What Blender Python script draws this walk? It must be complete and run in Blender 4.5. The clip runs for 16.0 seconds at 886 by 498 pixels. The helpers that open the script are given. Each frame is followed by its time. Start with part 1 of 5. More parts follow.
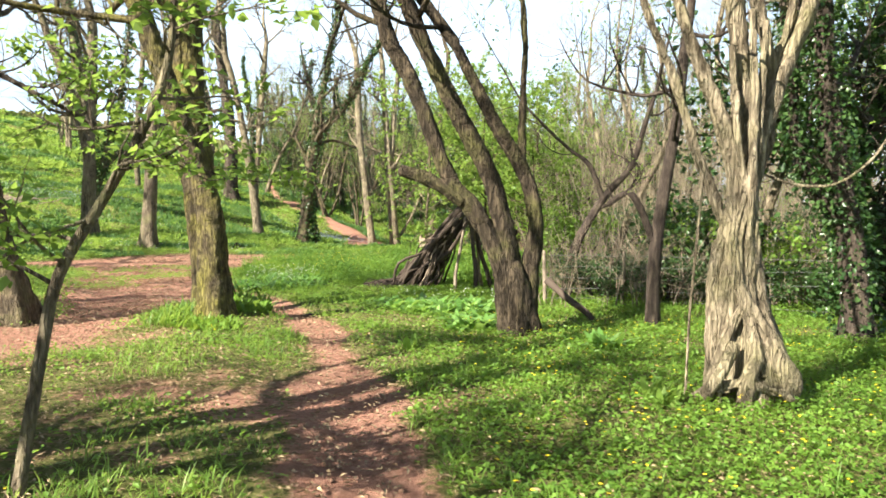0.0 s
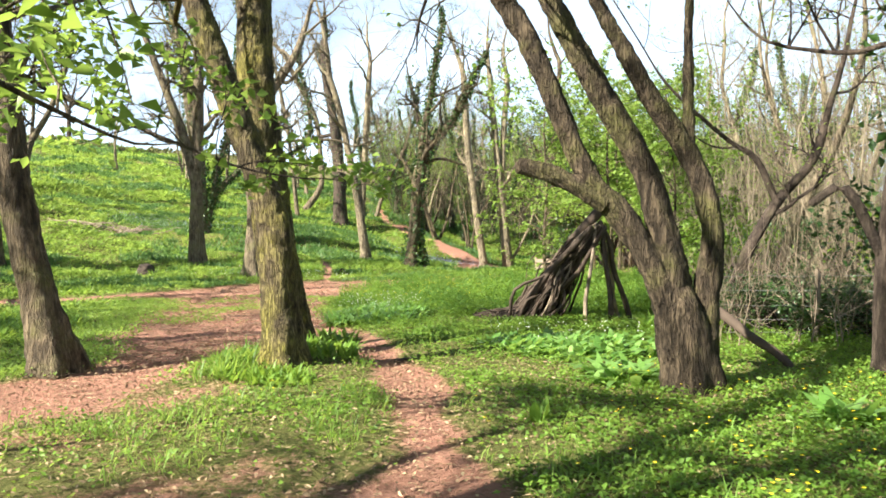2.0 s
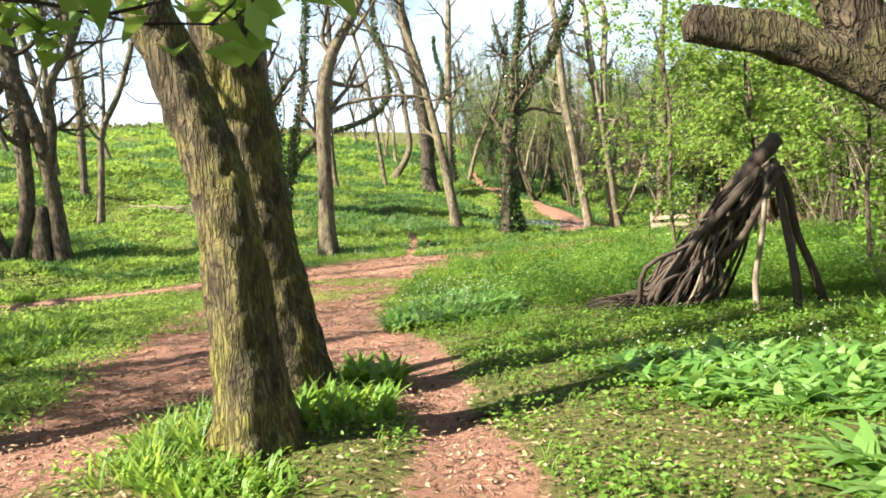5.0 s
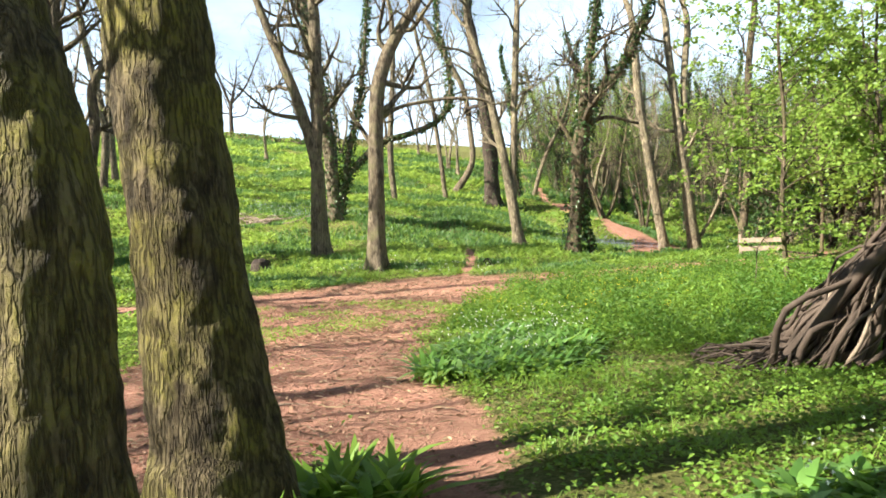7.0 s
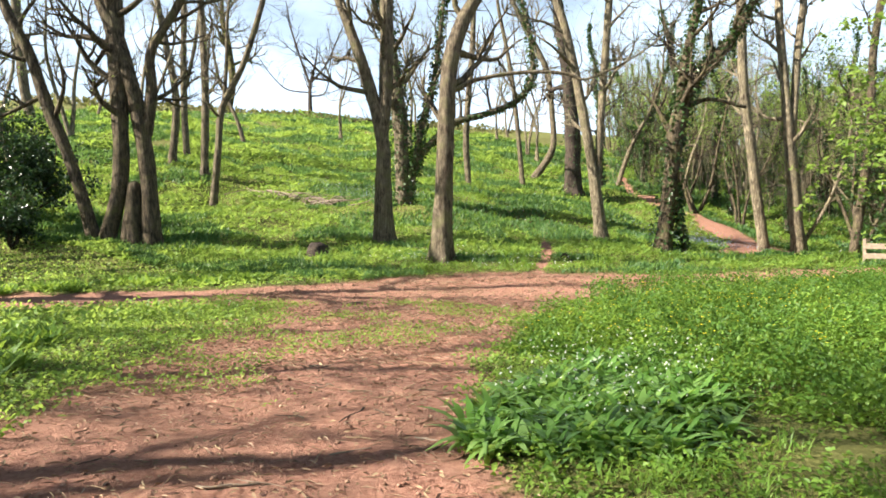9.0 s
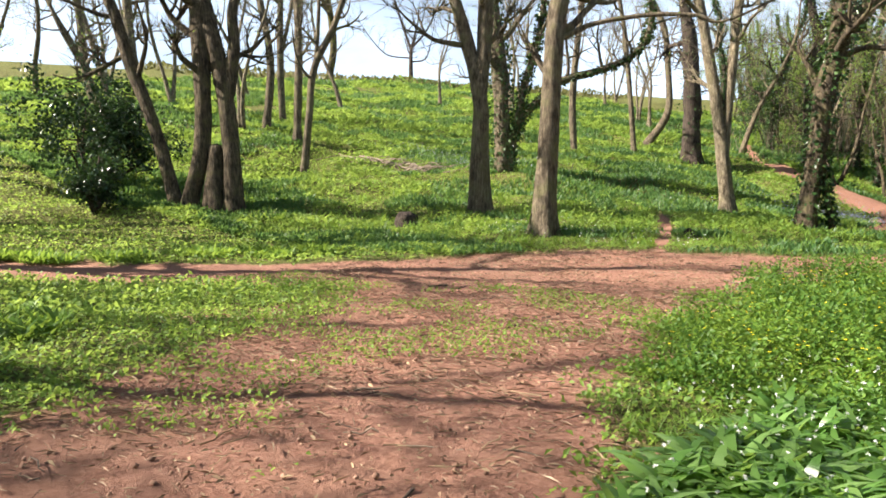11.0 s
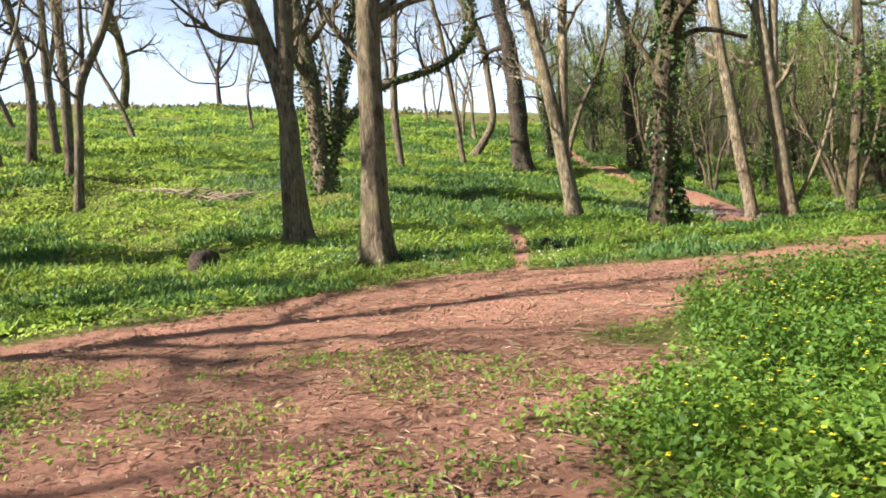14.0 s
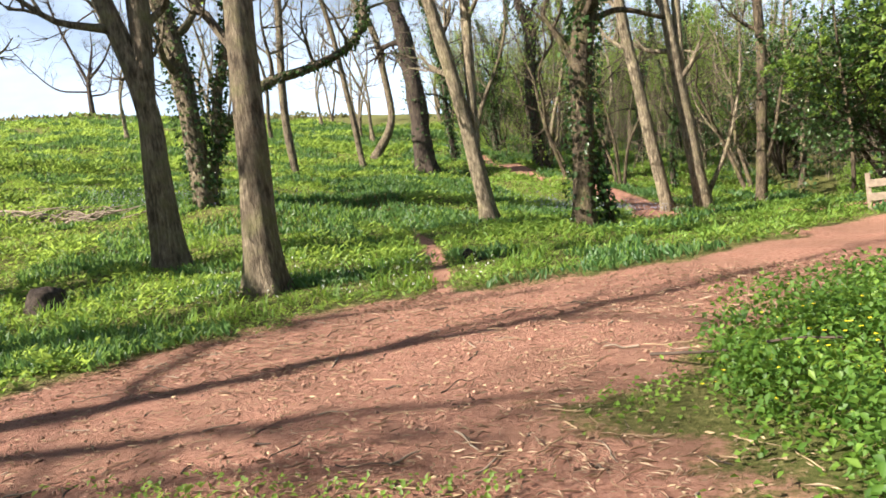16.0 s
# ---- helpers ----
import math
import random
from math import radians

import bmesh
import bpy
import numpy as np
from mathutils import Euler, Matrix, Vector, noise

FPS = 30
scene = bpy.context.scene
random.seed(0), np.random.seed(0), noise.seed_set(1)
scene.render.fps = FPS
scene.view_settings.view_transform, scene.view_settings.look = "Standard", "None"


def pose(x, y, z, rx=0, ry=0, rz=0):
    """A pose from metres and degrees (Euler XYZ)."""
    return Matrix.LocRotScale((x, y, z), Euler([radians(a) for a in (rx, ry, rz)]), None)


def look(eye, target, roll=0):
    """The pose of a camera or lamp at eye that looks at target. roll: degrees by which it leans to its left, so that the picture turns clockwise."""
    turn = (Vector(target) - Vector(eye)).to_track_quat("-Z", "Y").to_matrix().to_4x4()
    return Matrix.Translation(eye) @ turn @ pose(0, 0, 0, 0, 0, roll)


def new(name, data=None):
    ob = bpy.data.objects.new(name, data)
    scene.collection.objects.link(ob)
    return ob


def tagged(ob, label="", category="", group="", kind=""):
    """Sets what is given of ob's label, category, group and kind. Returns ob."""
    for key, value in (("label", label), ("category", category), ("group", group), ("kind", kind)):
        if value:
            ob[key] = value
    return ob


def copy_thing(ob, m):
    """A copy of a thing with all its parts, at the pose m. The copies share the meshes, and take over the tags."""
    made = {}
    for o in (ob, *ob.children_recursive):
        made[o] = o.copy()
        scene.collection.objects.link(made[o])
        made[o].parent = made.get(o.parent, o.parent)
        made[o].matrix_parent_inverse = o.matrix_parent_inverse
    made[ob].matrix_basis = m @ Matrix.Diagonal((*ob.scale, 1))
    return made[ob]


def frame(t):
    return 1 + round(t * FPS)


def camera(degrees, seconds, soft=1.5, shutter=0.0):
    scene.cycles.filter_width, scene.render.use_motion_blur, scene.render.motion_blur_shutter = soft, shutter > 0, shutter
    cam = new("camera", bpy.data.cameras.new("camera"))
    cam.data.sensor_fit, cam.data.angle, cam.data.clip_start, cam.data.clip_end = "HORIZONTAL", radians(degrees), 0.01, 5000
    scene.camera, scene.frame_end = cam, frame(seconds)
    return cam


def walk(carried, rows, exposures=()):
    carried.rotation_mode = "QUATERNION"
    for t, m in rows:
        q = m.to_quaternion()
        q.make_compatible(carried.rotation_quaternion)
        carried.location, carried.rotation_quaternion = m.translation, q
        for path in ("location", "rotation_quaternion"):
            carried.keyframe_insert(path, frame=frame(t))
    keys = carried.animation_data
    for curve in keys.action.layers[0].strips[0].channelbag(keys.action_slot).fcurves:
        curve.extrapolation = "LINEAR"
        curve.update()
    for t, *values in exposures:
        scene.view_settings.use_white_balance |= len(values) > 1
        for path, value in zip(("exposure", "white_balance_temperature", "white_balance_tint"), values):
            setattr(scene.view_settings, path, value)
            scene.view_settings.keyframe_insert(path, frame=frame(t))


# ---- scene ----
cam = camera(63.3, 16.0, soft=1.7)
METRES, EYE, TILT, LEAN, TURN = 20.3, 1.5, 0.0, 0.0, 0.0
ROWS = [
    (0.0, 0.0, 0.0, 0.0, 0.02, -2.22, -0.59),
    (0.5, 0.0002, 0.0307, -0.0008, 2.76, -1.41, 4.17),
    (1.0, -0.0049, 0.0639, -0.0019, 4.96, -0.94, -0.48),
    (1.5, -0.0069, 0.0947, -0.0039, 6.1, -0.32, 2.22),
    (2.0, -0.0114, 0.1289, -0.0039, 8.9, -0.41, 0.99),
    (2.5, -0.0122, 0.1591, -0.0033, 2.9, -2.87, 2.57),
    (3.0, -0.0145, 0.192, -0.0023, 7.43, -6.88, 2.66),
    (3.5, -0.0191, 0.2216, -0.0008, 8.06, -8.65, 2.37),
    (4.0, -0.0215, 0.255, -0.0006, 11.81, -5.07, 4.6),
    (4.5, -0.0293, 0.2848, -0.0005, 12.34, -3.93, -0.07),
    (5.0, -0.0367, 0.3172, -0.0017, 16.87, -2.93, 4.63),
    (7.5, -0.0786, 0.4619, -0.0045, 22.89, -1.36, 2.27),
    (8.0, -0.0885, 0.4894, -0.003, 24.02, -2.69, 2.79),
    (8.5, -0.0971, 0.5215, -0.002, 25.96, -2.27, 4.09),
    (9.0, -0.11, 0.5486, -0.0016, 27.98, -2.23, 0.66),
    (9.5, -0.1212, 0.5779, -0.002, 30.76, -4.55, 5.24),
    (10.0, -0.1359, 0.6037, -0.0034, 35.45, -6.24, -0.04),
    (12.5, -0.2103, 0.7329, -0.0042, 35.2, -2.12, 1.74),
    (13.0, -0.2243, 0.7619, -0.0065, 31.28, -1.47, 4.57),
    (13.5, -0.242, 0.7906, -0.0084, 26.2, -2.29, 1.64),
    (14.0, -0.2557, 0.8192, -0.0108, 22.56, -3.16, 4.91),
    (14.5, -0.2735, 0.8488, -0.0108, 24.71, -4.02, 4.94),
    (15.0, -0.2844, 0.8754, -0.0096, 18.88, -5.63, 5.39),
    (15.5, -0.2937, 0.9069, -0.0076, 17.99, -4.36, 5.87),
    (16.0, -0.3029, 0.935, -0.0047, 14.65, -3.77, 7.68),
]
walk(cam, [(t, pose(0, 0, EYE, TILT, LEAN, TURN) @ pose(METRES * x, METRES * y, METRES * z, 90 + pitch, roll, yaw)) for t, x, y, z, yaw, pitch, roll in ROWS],
     exposures=((0.0, 2.15, 6500, 10), (5.0, 2.2, 6500, 10), (8.0, 2.02, 6500, 11), (9.5, 1.9, 6500, 13), (12.5, 1.74, 6500, 16), (16.0, 1.76, 6500, 16)))


# ---- light ----
SUN_BEARING, SUN_HEIGHT = 39.0, 36.0
world = bpy.data.worlds.new("sky")
scene.world = world
world.use_nodes = True
wn, wl = world.node_tree.nodes, world.node_tree.links
wn.clear()
sky = wn.new("ShaderNodeTexSky")
sky.sky_type, sky.sun_disc = "NISHITA", False
sky.sun_elevation, sky.sun_rotation = radians(SUN_HEIGHT), radians(270 - SUN_BEARING)
sky.air_density, sky.dust_density, sky.ozone_density = 1.0, 1.2, 1.2
tc = wn.new("ShaderNodeTexCoord")
mp = wn.new("ShaderNodeMapping")
mp.inputs["Scale"].default_value = (1.0, 1.0, 2.6)
cl = wn.new("ShaderNodeTexNoise")
cl.inputs["Scale"].default_value, cl.inputs["Detail"].default_value, cl.inputs["Roughness"].default_value = 2.2, 7.0, 0.58
cr = wn.new("ShaderNodeValToRGB")
cr.color_ramp.elements[0].position, cr.color_ramp.elements[1].position = 0.38, 0.64
cr.color_ramp.elements[0].color = (0.45, 0.45, 0.45, 1)
mixw = wn.new("ShaderNodeMix")
mixw.data_type = "RGBA"
mixw.inputs[7].default_value = (10.5, 13.4, 16.4, 1)
bg = wn.new("ShaderNodeBackground")
haze = wn.new("ShaderNodeMapRange")
haze.inputs["From Max"].default_value, haze.inputs["To Min"].default_value, haze.inputs["To Max"].default_value = 0.55, 0.043, 0.022
wo = wn.new("ShaderNodeOutputWorld")
wl.new(tc.outputs["Generated"], mp.inputs["Vector"])
wl.new(mp.outputs["Vector"], cl.inputs["Vector"])
wl.new(cl.outputs["Fac"], cr.inputs["Fac"])
low = wn.new("ShaderNodeSeparateXYZ")
wl.new(tc.outputs["Generated"], low.inputs["Vector"])
fade = wn.new("ShaderNodeMapRange")
fade.inputs["From Min"].default_value, fade.inputs["From Max"].default_value = 0.15, 0.75
fade.inputs["To Min"].default_value, fade.inputs["To Max"].default_value = 1.0, 0.25
wl.new(low.outputs["Z"], fade.inputs["Value"])
wl.new(low.outputs["Z"], haze.inputs["Value"])
wl.new(haze.outputs["Result"], bg.inputs["Strength"])
cloud = wn.new("ShaderNodeMath")
cloud.operation = "MULTIPLY"
wl.new(cr.outputs["Color"], cloud.inputs[0])
wl.new(fade.outputs["Result"], cloud.inputs[1])
wl.new(cloud.outputs[0], mixw.inputs[0])
wl.new(sky.outputs["Color"], mixw.inputs[6])
wl.new(mixw.outputs[2], bg.inputs["Color"])
wl.new(bg.outputs["Background"], wo.inputs["Surface"])

sun_data = bpy.data.lights.new("sun", "SUN")
sun_data.energy, sun_data.angle, sun_data.color = 5.0, radians(0.55), (1.0, 0.93, 0.8)
sun = new("sun", sun_data)
sun.matrix_world = look((0, 0, 40), (math.cos(radians(SUN_BEARING)), math.sin(radians(SUN_BEARING)), 40 - math.tan(radians(SUN_HEIGHT))))


# ---- materials ----
def shader(name):
    m = bpy.data.materials.new(name)
    m.use_nodes = True
    n, l = m.node_tree.nodes, m.node_tree.links
    return m, n, l, n["Principled BSDF"]


def noise_tex(n, l, vec, scale, detail=5.0, rough=0.55):
    t = n.new("ShaderNodeTexNoise")
    t.inputs["Scale"].default_value, t.inputs["Detail"].default_value, t.inputs["Roughness"].default_value = scale, detail, rough
    l.new(vec, t.inputs["Vector"])
    return t.outputs["Fac"]


def ramp(n, l, fac, stops):
    r = n.new("ShaderNodeValToRGB")
    e = r.color_ramp.elements
    while len(e) < len(stops):
        e.new(0.5)
    for k, (p, c) in enumerate(stops):
        e[k].position, e[k].color = p, (*c, 1)
    l.new(fac, r.inputs["Fac"])
    return r.outputs["Color"]


def blend(n, l, fac, a, b, kind="MIX"):
    m = n.new("ShaderNodeMix")
    m.data_type, m.blend_type = "RGBA", kind
    for sock, v in ((0, fac), (6, a), (7, b)):
        if isinstance(v, (int, float)):
            m.inputs[sock].default_value = v
        elif isinstance(v, tuple):
            m.inputs[sock].default_value = (*v, 1)
        else:
            l.new(v, m.inputs[sock])
    return m.outputs[2]


def calc(n, l, op, a, b=0.0):
    m = n.new("ShaderNodeMath")
    m.operation, m.use_clamp = op, False
    for k, v in enumerate((a, b)):
        if isinstance(v, (int, float)):
            m.inputs[k].default_value = v
        else:
            l.new(v, m.inputs[k])
    return m.outputs[0]


def bumped(n, l, bsdf, height, strength, distance):
    b = n.new("ShaderNodeBump")
    b.inputs["Strength"].default_value, b.inputs["Distance"].default_value = strength, distance
    l.new(height, b.inputs["Height"])
    l.new(b.outputs["Normal"], bsdf.inputs["Normal"])


def bark(name, dark, pale, moss, moss_from, moss_to, stretch=0.22, scale=14.0, rough=0.9, fissure=46.0, deep=0.22):
    m, n, l, b = shader(name)
    t = n.new("ShaderNodeTexCoord")
    mpg = n.new("ShaderNodeMapping")
    mpg.inputs["Scale"].default_value = (1, 1, stretch)
    l.new(t.outputs["Object"], mpg.inputs["Vector"])
    v = mpg.outputs["Vector"]
    grain = noise_tex(n, l, v, scale, 8.0, 0.65)
    patch = noise_tex(n, l, t.outputs["Object"], 2.3, 4.0, 0.6)
    fine = noise_tex(n, l, t.outputs["Object"], 45.0, 4.0, 0.7)
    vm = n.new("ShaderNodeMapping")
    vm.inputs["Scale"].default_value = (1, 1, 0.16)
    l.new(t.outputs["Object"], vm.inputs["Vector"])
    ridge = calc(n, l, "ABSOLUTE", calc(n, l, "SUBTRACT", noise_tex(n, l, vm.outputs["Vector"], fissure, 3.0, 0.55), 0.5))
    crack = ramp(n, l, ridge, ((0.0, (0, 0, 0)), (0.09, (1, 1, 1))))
    base = ramp(n, l, grain, ((0.4, dark), (0.52, tuple((a * 0.6 + c * 0.4) for a, c in zip(dark, pale))), (0.64, pale)))
    base = blend(n, l, ramp(n, l, patch, ((0.4, (0, 0, 0)), (0.7, (0.55, 0.55, 0.55)))), base, tuple(c * 1.25 for c in pale))
    mossy = calc(n, l, "MULTIPLY", ramp(n, l, patch, ((moss_from, (0, 0, 0)), (moss_to, (1, 1, 1)))), ramp(n, l, fine, ((0.3, (0.35, 0.35, 0.35)), (0.6, (1, 1, 1)))))
    col = blend(n, l, mossy, base, moss)
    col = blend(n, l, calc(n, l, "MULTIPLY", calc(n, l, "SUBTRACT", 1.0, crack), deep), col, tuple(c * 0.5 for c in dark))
    l.new(col, b.inputs["Base Color"])
    b.inputs["Roughness"].default_value = rough
    b.inputs["Specular IOR Level"].default_value = 0.2
    h = calc(n, l, "ADD", grain, calc(n, l, "ADD", calc(n, l, "MULTIPLY", fine, 0.35), calc(n, l, "MULTIPLY", crack, deep)))
    bumped(n, l, b, h, 1.0, 0.06)
    return m


def leaf(name, shades, through_colour, rough=0.5, share=0.45, island=0.5):
    m, n, l, b = shader(name)
    g = n.new("ShaderNodeNewGeometry")
    t = n.new("ShaderNodeTexCoord")
    rnd = calc(n, l, "ADD", calc(n, l, "MULTIPLY", g.outputs["Random Per Island"], island), calc(n, l, "SUBTRACT", calc(n, l, "MULTIPLY", noise_tex(n, l, t.outputs["Object"], 0.9, 5.0, 0.65), 1.55 - 2.0 * island), 0.5 - island))
    col = ramp(n, l, rnd, tuple((0.15 + 0.7 * k / (len(shades) - 1), c) for k, c in enumerate(shades)))
    l.new(col, b.inputs["Base Color"])
    b.inputs["Roughness"].default_value = rough
    b.inputs["Specular IOR Level"].default_value = 0.35
    tr = n.new("ShaderNodeBsdfTranslucent")
    l.new(blend(n, l, 0.6, col, through_colour), tr.inputs["Color"])
    mx = n.new("ShaderNodeMixShader")
    mx.inputs[0].default_value = share
    l.new(b.outputs[0], mx.inputs[1])
    l.new(tr.outputs[0], mx.inputs[2])
    l.new(mx.outputs[0], n["Material Output"].inputs["Surface"])
    return m


def plain(name, a, c, scale=20.0, rough=0.8):
    m, n, l, b = shader(name)
    t = n.new("ShaderNodeTexCoord")
    f = noise_tex(n, l, t.outputs["Object"], scale, 5.0, 0.6)
    g = n.new("ShaderNodeNewGeometry")
    f2 = calc(n, l, "ADD", calc(n, l, "MULTIPLY", f, 0.6), calc(n, l, "MULTIPLY", g.outputs["Random Per Island"], 0.4))
    l.new(ramp(n, l, f2, ((0.25, a), (0.75, c))), b.inputs["Base Color"])
    b.inputs["Roughness"].default_value = rough
    b.inputs["Specular IOR Level"].default_value = 0.25
    bumped(n, l, b, f, 0.5, 0.01)
    return m


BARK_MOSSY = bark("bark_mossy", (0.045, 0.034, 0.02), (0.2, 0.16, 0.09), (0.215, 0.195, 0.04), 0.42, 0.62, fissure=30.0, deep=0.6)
# old bark, its colour darkened for the shade of the crowns above
BARK_OLD_SHADED = bark("bark_old_shaded", (0.024, 0.018, 0.012), (0.125, 0.095, 0.062), (0.09, 0.09, 0.028), 0.5, 0.68, fissure=26.0, deep=0.5)
BARK_BROWN = bark("bark_brown", (0.037, 0.029, 0.02), (0.2, 0.155, 0.1), (0.13, 0.13, 0.045), 0.52, 0.72, fissure=24.0, deep=0.4)
BARK_GREY = bark("bark_grey", (0.065, 0.05, 0.034), (0.29, 0.235, 0.16), (0.15, 0.15, 0.06), 0.5, 0.72, fissure=24.0, deep=0.35)
BARK_PALE = bark("bark_pale", (0.085, 0.066, 0.042), (0.42, 0.35, 0.24), (0.2, 0.185, 0.08), 0.5, 0.75, fissure=22.0, deep=0.45)
BARK_DARK = bark("bark_dark", (0.03, 0.022, 0.018), (0.11, 0.085, 0.065), (0.08, 0.085, 0.03), 0.58, 0.8)
DEADWOOD = plain("deadwood", (0.1, 0.075, 0.055), (0.34, 0.27, 0.2), 9.0)
DRY = plain("dry_litter", (0.14, 0.085, 0.05), (0.42, 0.32, 0.19), 6.0)
STICK_DARK = plain("stick_dark", (0.02, 0.015, 0.012), (0.1, 0.073, 0.054), 7.0)
WIRE = plain("wire", (0.1, 0.1, 0.1), (0.2, 0.2, 0.2), 30.0, 0.5)
EARTH = plain("earth_clod", (0.12, 0.062, 0.042), (0.42, 0.26, 0.18), 8.0, 0.95)
STRAW = plain("straw", (0.2, 0.125, 0.08), (0.56, 0.43, 0.3), 5.0)
TWIG = plain("pale_twig", (0.1, 0.08, 0.055), (0.36, 0.3, 0.21), 3.0)
HERB = leaf("herb_leaf", ((0.05, 0.125, 0.018), (0.14, 0.26, 0.037), (0.27, 0.39, 0.08)), (0.42, 0.56, 0.07), island=0.32)
# the herb leaf again in a darker colour, for shaded depths
HERB_SHADED = leaf("herb_leaf_shaded", ((0.03, 0.085, 0.014), (0.08, 0.175, 0.027), (0.17, 0.27, 0.05)), (0.32, 0.46, 0.06), island=0.32)
GRASS = leaf("grass_blade", ((0.045, 0.115, 0.02), (0.185, 0.32, 0.055), (0.33, 0.43, 0.11)), (0.5, 0.63, 0.11), 0.5, 0.5, 0.26)
RAMSON = leaf("ramson_leaf", ((0.05, 0.13, 0.028), (0.125, 0.255, 0.055), (0.25, 0.4, 0.125)), (0.42, 0.62, 0.1), 0.28)
BLUEBELL = leaf("bluebell_leaf", ((0.03, 0.085, 0.03), (0.06, 0.145, 0.045), (0.13, 0.23, 0.075)), (0.26, 0.42, 0.08), 0.4)
SPRING = leaf("spring_leaf", ((0.09, 0.17, 0.03), (0.145, 0.24, 0.042), (0.22, 0.32, 0.065)), (0.38, 0.52, 0.09), 0.45, 0.5)
BRACKEN = leaf("bracken_leaf", ((0.07, 0.09, 0.03), (0.14, 0.14, 0.05), (0.22, 0.19, 0.09)), (0.25, 0.25, 0.08), 0.7, 0.3)
IVY = leaf("ivy_leaf", ((0.015, 0.04, 0.012), (0.03, 0.07, 0.018), (0.07, 0.12, 0.035)), (0.12, 0.2, 0.04), 0.3, 0.2)
EVERGREEN = leaf("evergreen_leaf", ((0.01, 0.025, 0.01), (0.02, 0.05, 0.018), (0.045, 0.085, 0.03)), (0.08, 0.15, 0.03), 0.3, 0.15)
YELLOW = leaf("yellow_petal", ((0.75, 0.55, 0.02), (0.85, 0.68, 0.03), (0.9, 0.75, 0.06)), (0.9, 0.75, 0.05), 0.35, 0.2)
WHITE = leaf("white_petal", ((0.72, 0.74, 0.66), (0.8, 0.8, 0.75), (0.85, 0.85, 0.82)), (0.8, 0.85, 0.7), 0.5, 0.25)
BLUE = leaf("bluebell_petal", ((0.2, 0.22, 0.34), (0.28, 0.3, 0.42), (0.36, 0.4, 0.48)), (0.35, 0.38, 0.5), 0.5, 0.3)

GROUND, gn, gl, gb = shader("woodland_floor")
gt = gn.new("ShaderNodeTexCoord")
gv = gt.outputs["Object"]
bare = gn.new("ShaderNodeAttribute")
bare.attribute_name = "bare"
g_small, g_mid, g_big = noise_tex(gn, gl, gv, 16.0, 10.0, 0.78), noise_tex(gn, gl, gv, 3.1, 6.0, 0.6), noise_tex(gn, gl, gv, 0.55, 4.0)
g_edge = calc(gn, gl, "ADD", bare.outputs["Fac"], calc(gn, gl, "ADD", calc(gn, gl, "MULTIPLY", calc(gn, gl, "SUBTRACT", g_small, 0.5), 0.9), calc(gn, gl, "MULTIPLY", calc(gn, gl, "SUBTRACT", g_mid, 0.5), 0.7)))
g_mask = ramp(gn, gl, g_edge, ((0.4, (0, 0, 0)), (0.6, (1, 1, 1))))
earth = ramp(gn, gl, g_small, ((0.3, (0.14, 0.064, 0.043)), (0.5, (0.4, 0.2, 0.142)), (0.72, (0.62, 0.37, 0.275))))
earth = blend(gn, gl, ramp(gn, gl, g_big, ((0.42, (0, 0, 0)), (0.62, (0.55, 0.55, 0.55)))), earth, (0.25, 0.135, 0.092))
earth = blend(gn, gl, ramp(gn, gl, g_mid, ((0.35, (0, 0, 0)), (0.7, (0.5, 0.5, 0.5)))), earth, (0.38, 0.22, 0.155))
turf = ramp(gn, gl, g_small, ((0.25, (0.05, 0.055, 0.018)), (0.45, (0.11, 0.125, 0.035)), (0.58, (0.2, 0.2, 0.07)), (0.75, (0.38, 0.31, 0.17))))
turf = blend(gn, gl, ramp(gn, gl, g_big, ((0.4, (0, 0, 0)), (0.7, (0.5, 0.5, 0.5)))), turf, (0.12, 0.1, 0.04))
gl.new(blend(gn, gl, g_mask, turf, earth), gb.inputs["Base Color"])
gb.inputs["Roughness"].default_value = 0.95
gb.inputs["Specular IOR Level"].default_value = 0.1
bumped(gn, gl, gb, calc(gn, gl, "ADD", g_small, calc(gn, gl, "MULTIPLY", g_mid, 0.8)), 1.0, 0.09)

# ---- shape of the land ----
rng = np.random.default_rng(7)
LATTICE = rng.random((256, 256))


def vnoise(x, y):
    x, y = np.asarray(x, float), np.asarray(y, float)
    i, j = np.floor(x).astype(int), np.floor(y).astype(int)
    u, v = x - i, y - j
    u, v = u * u * (3 - 2 * u), v * v * (3 - 2 * v)
    a, b2 = LATTICE[i % 256, j % 256], LATTICE[(i + 1) % 256, j % 256]
    c, d = LATTICE[i % 256, (j + 1) % 256], LATTICE[(i + 1) % 256, (j + 1) % 256]
    return (a * (1 - u) + b2 * u) * (1 - v) + (c * (1 - u) + d * u) * v - 0.5


def mound(x, y, cx, cy, r, h):
    return h * np.exp(-((x - cx) ** 2 + (y - cy) ** 2) / (2 * r * r))


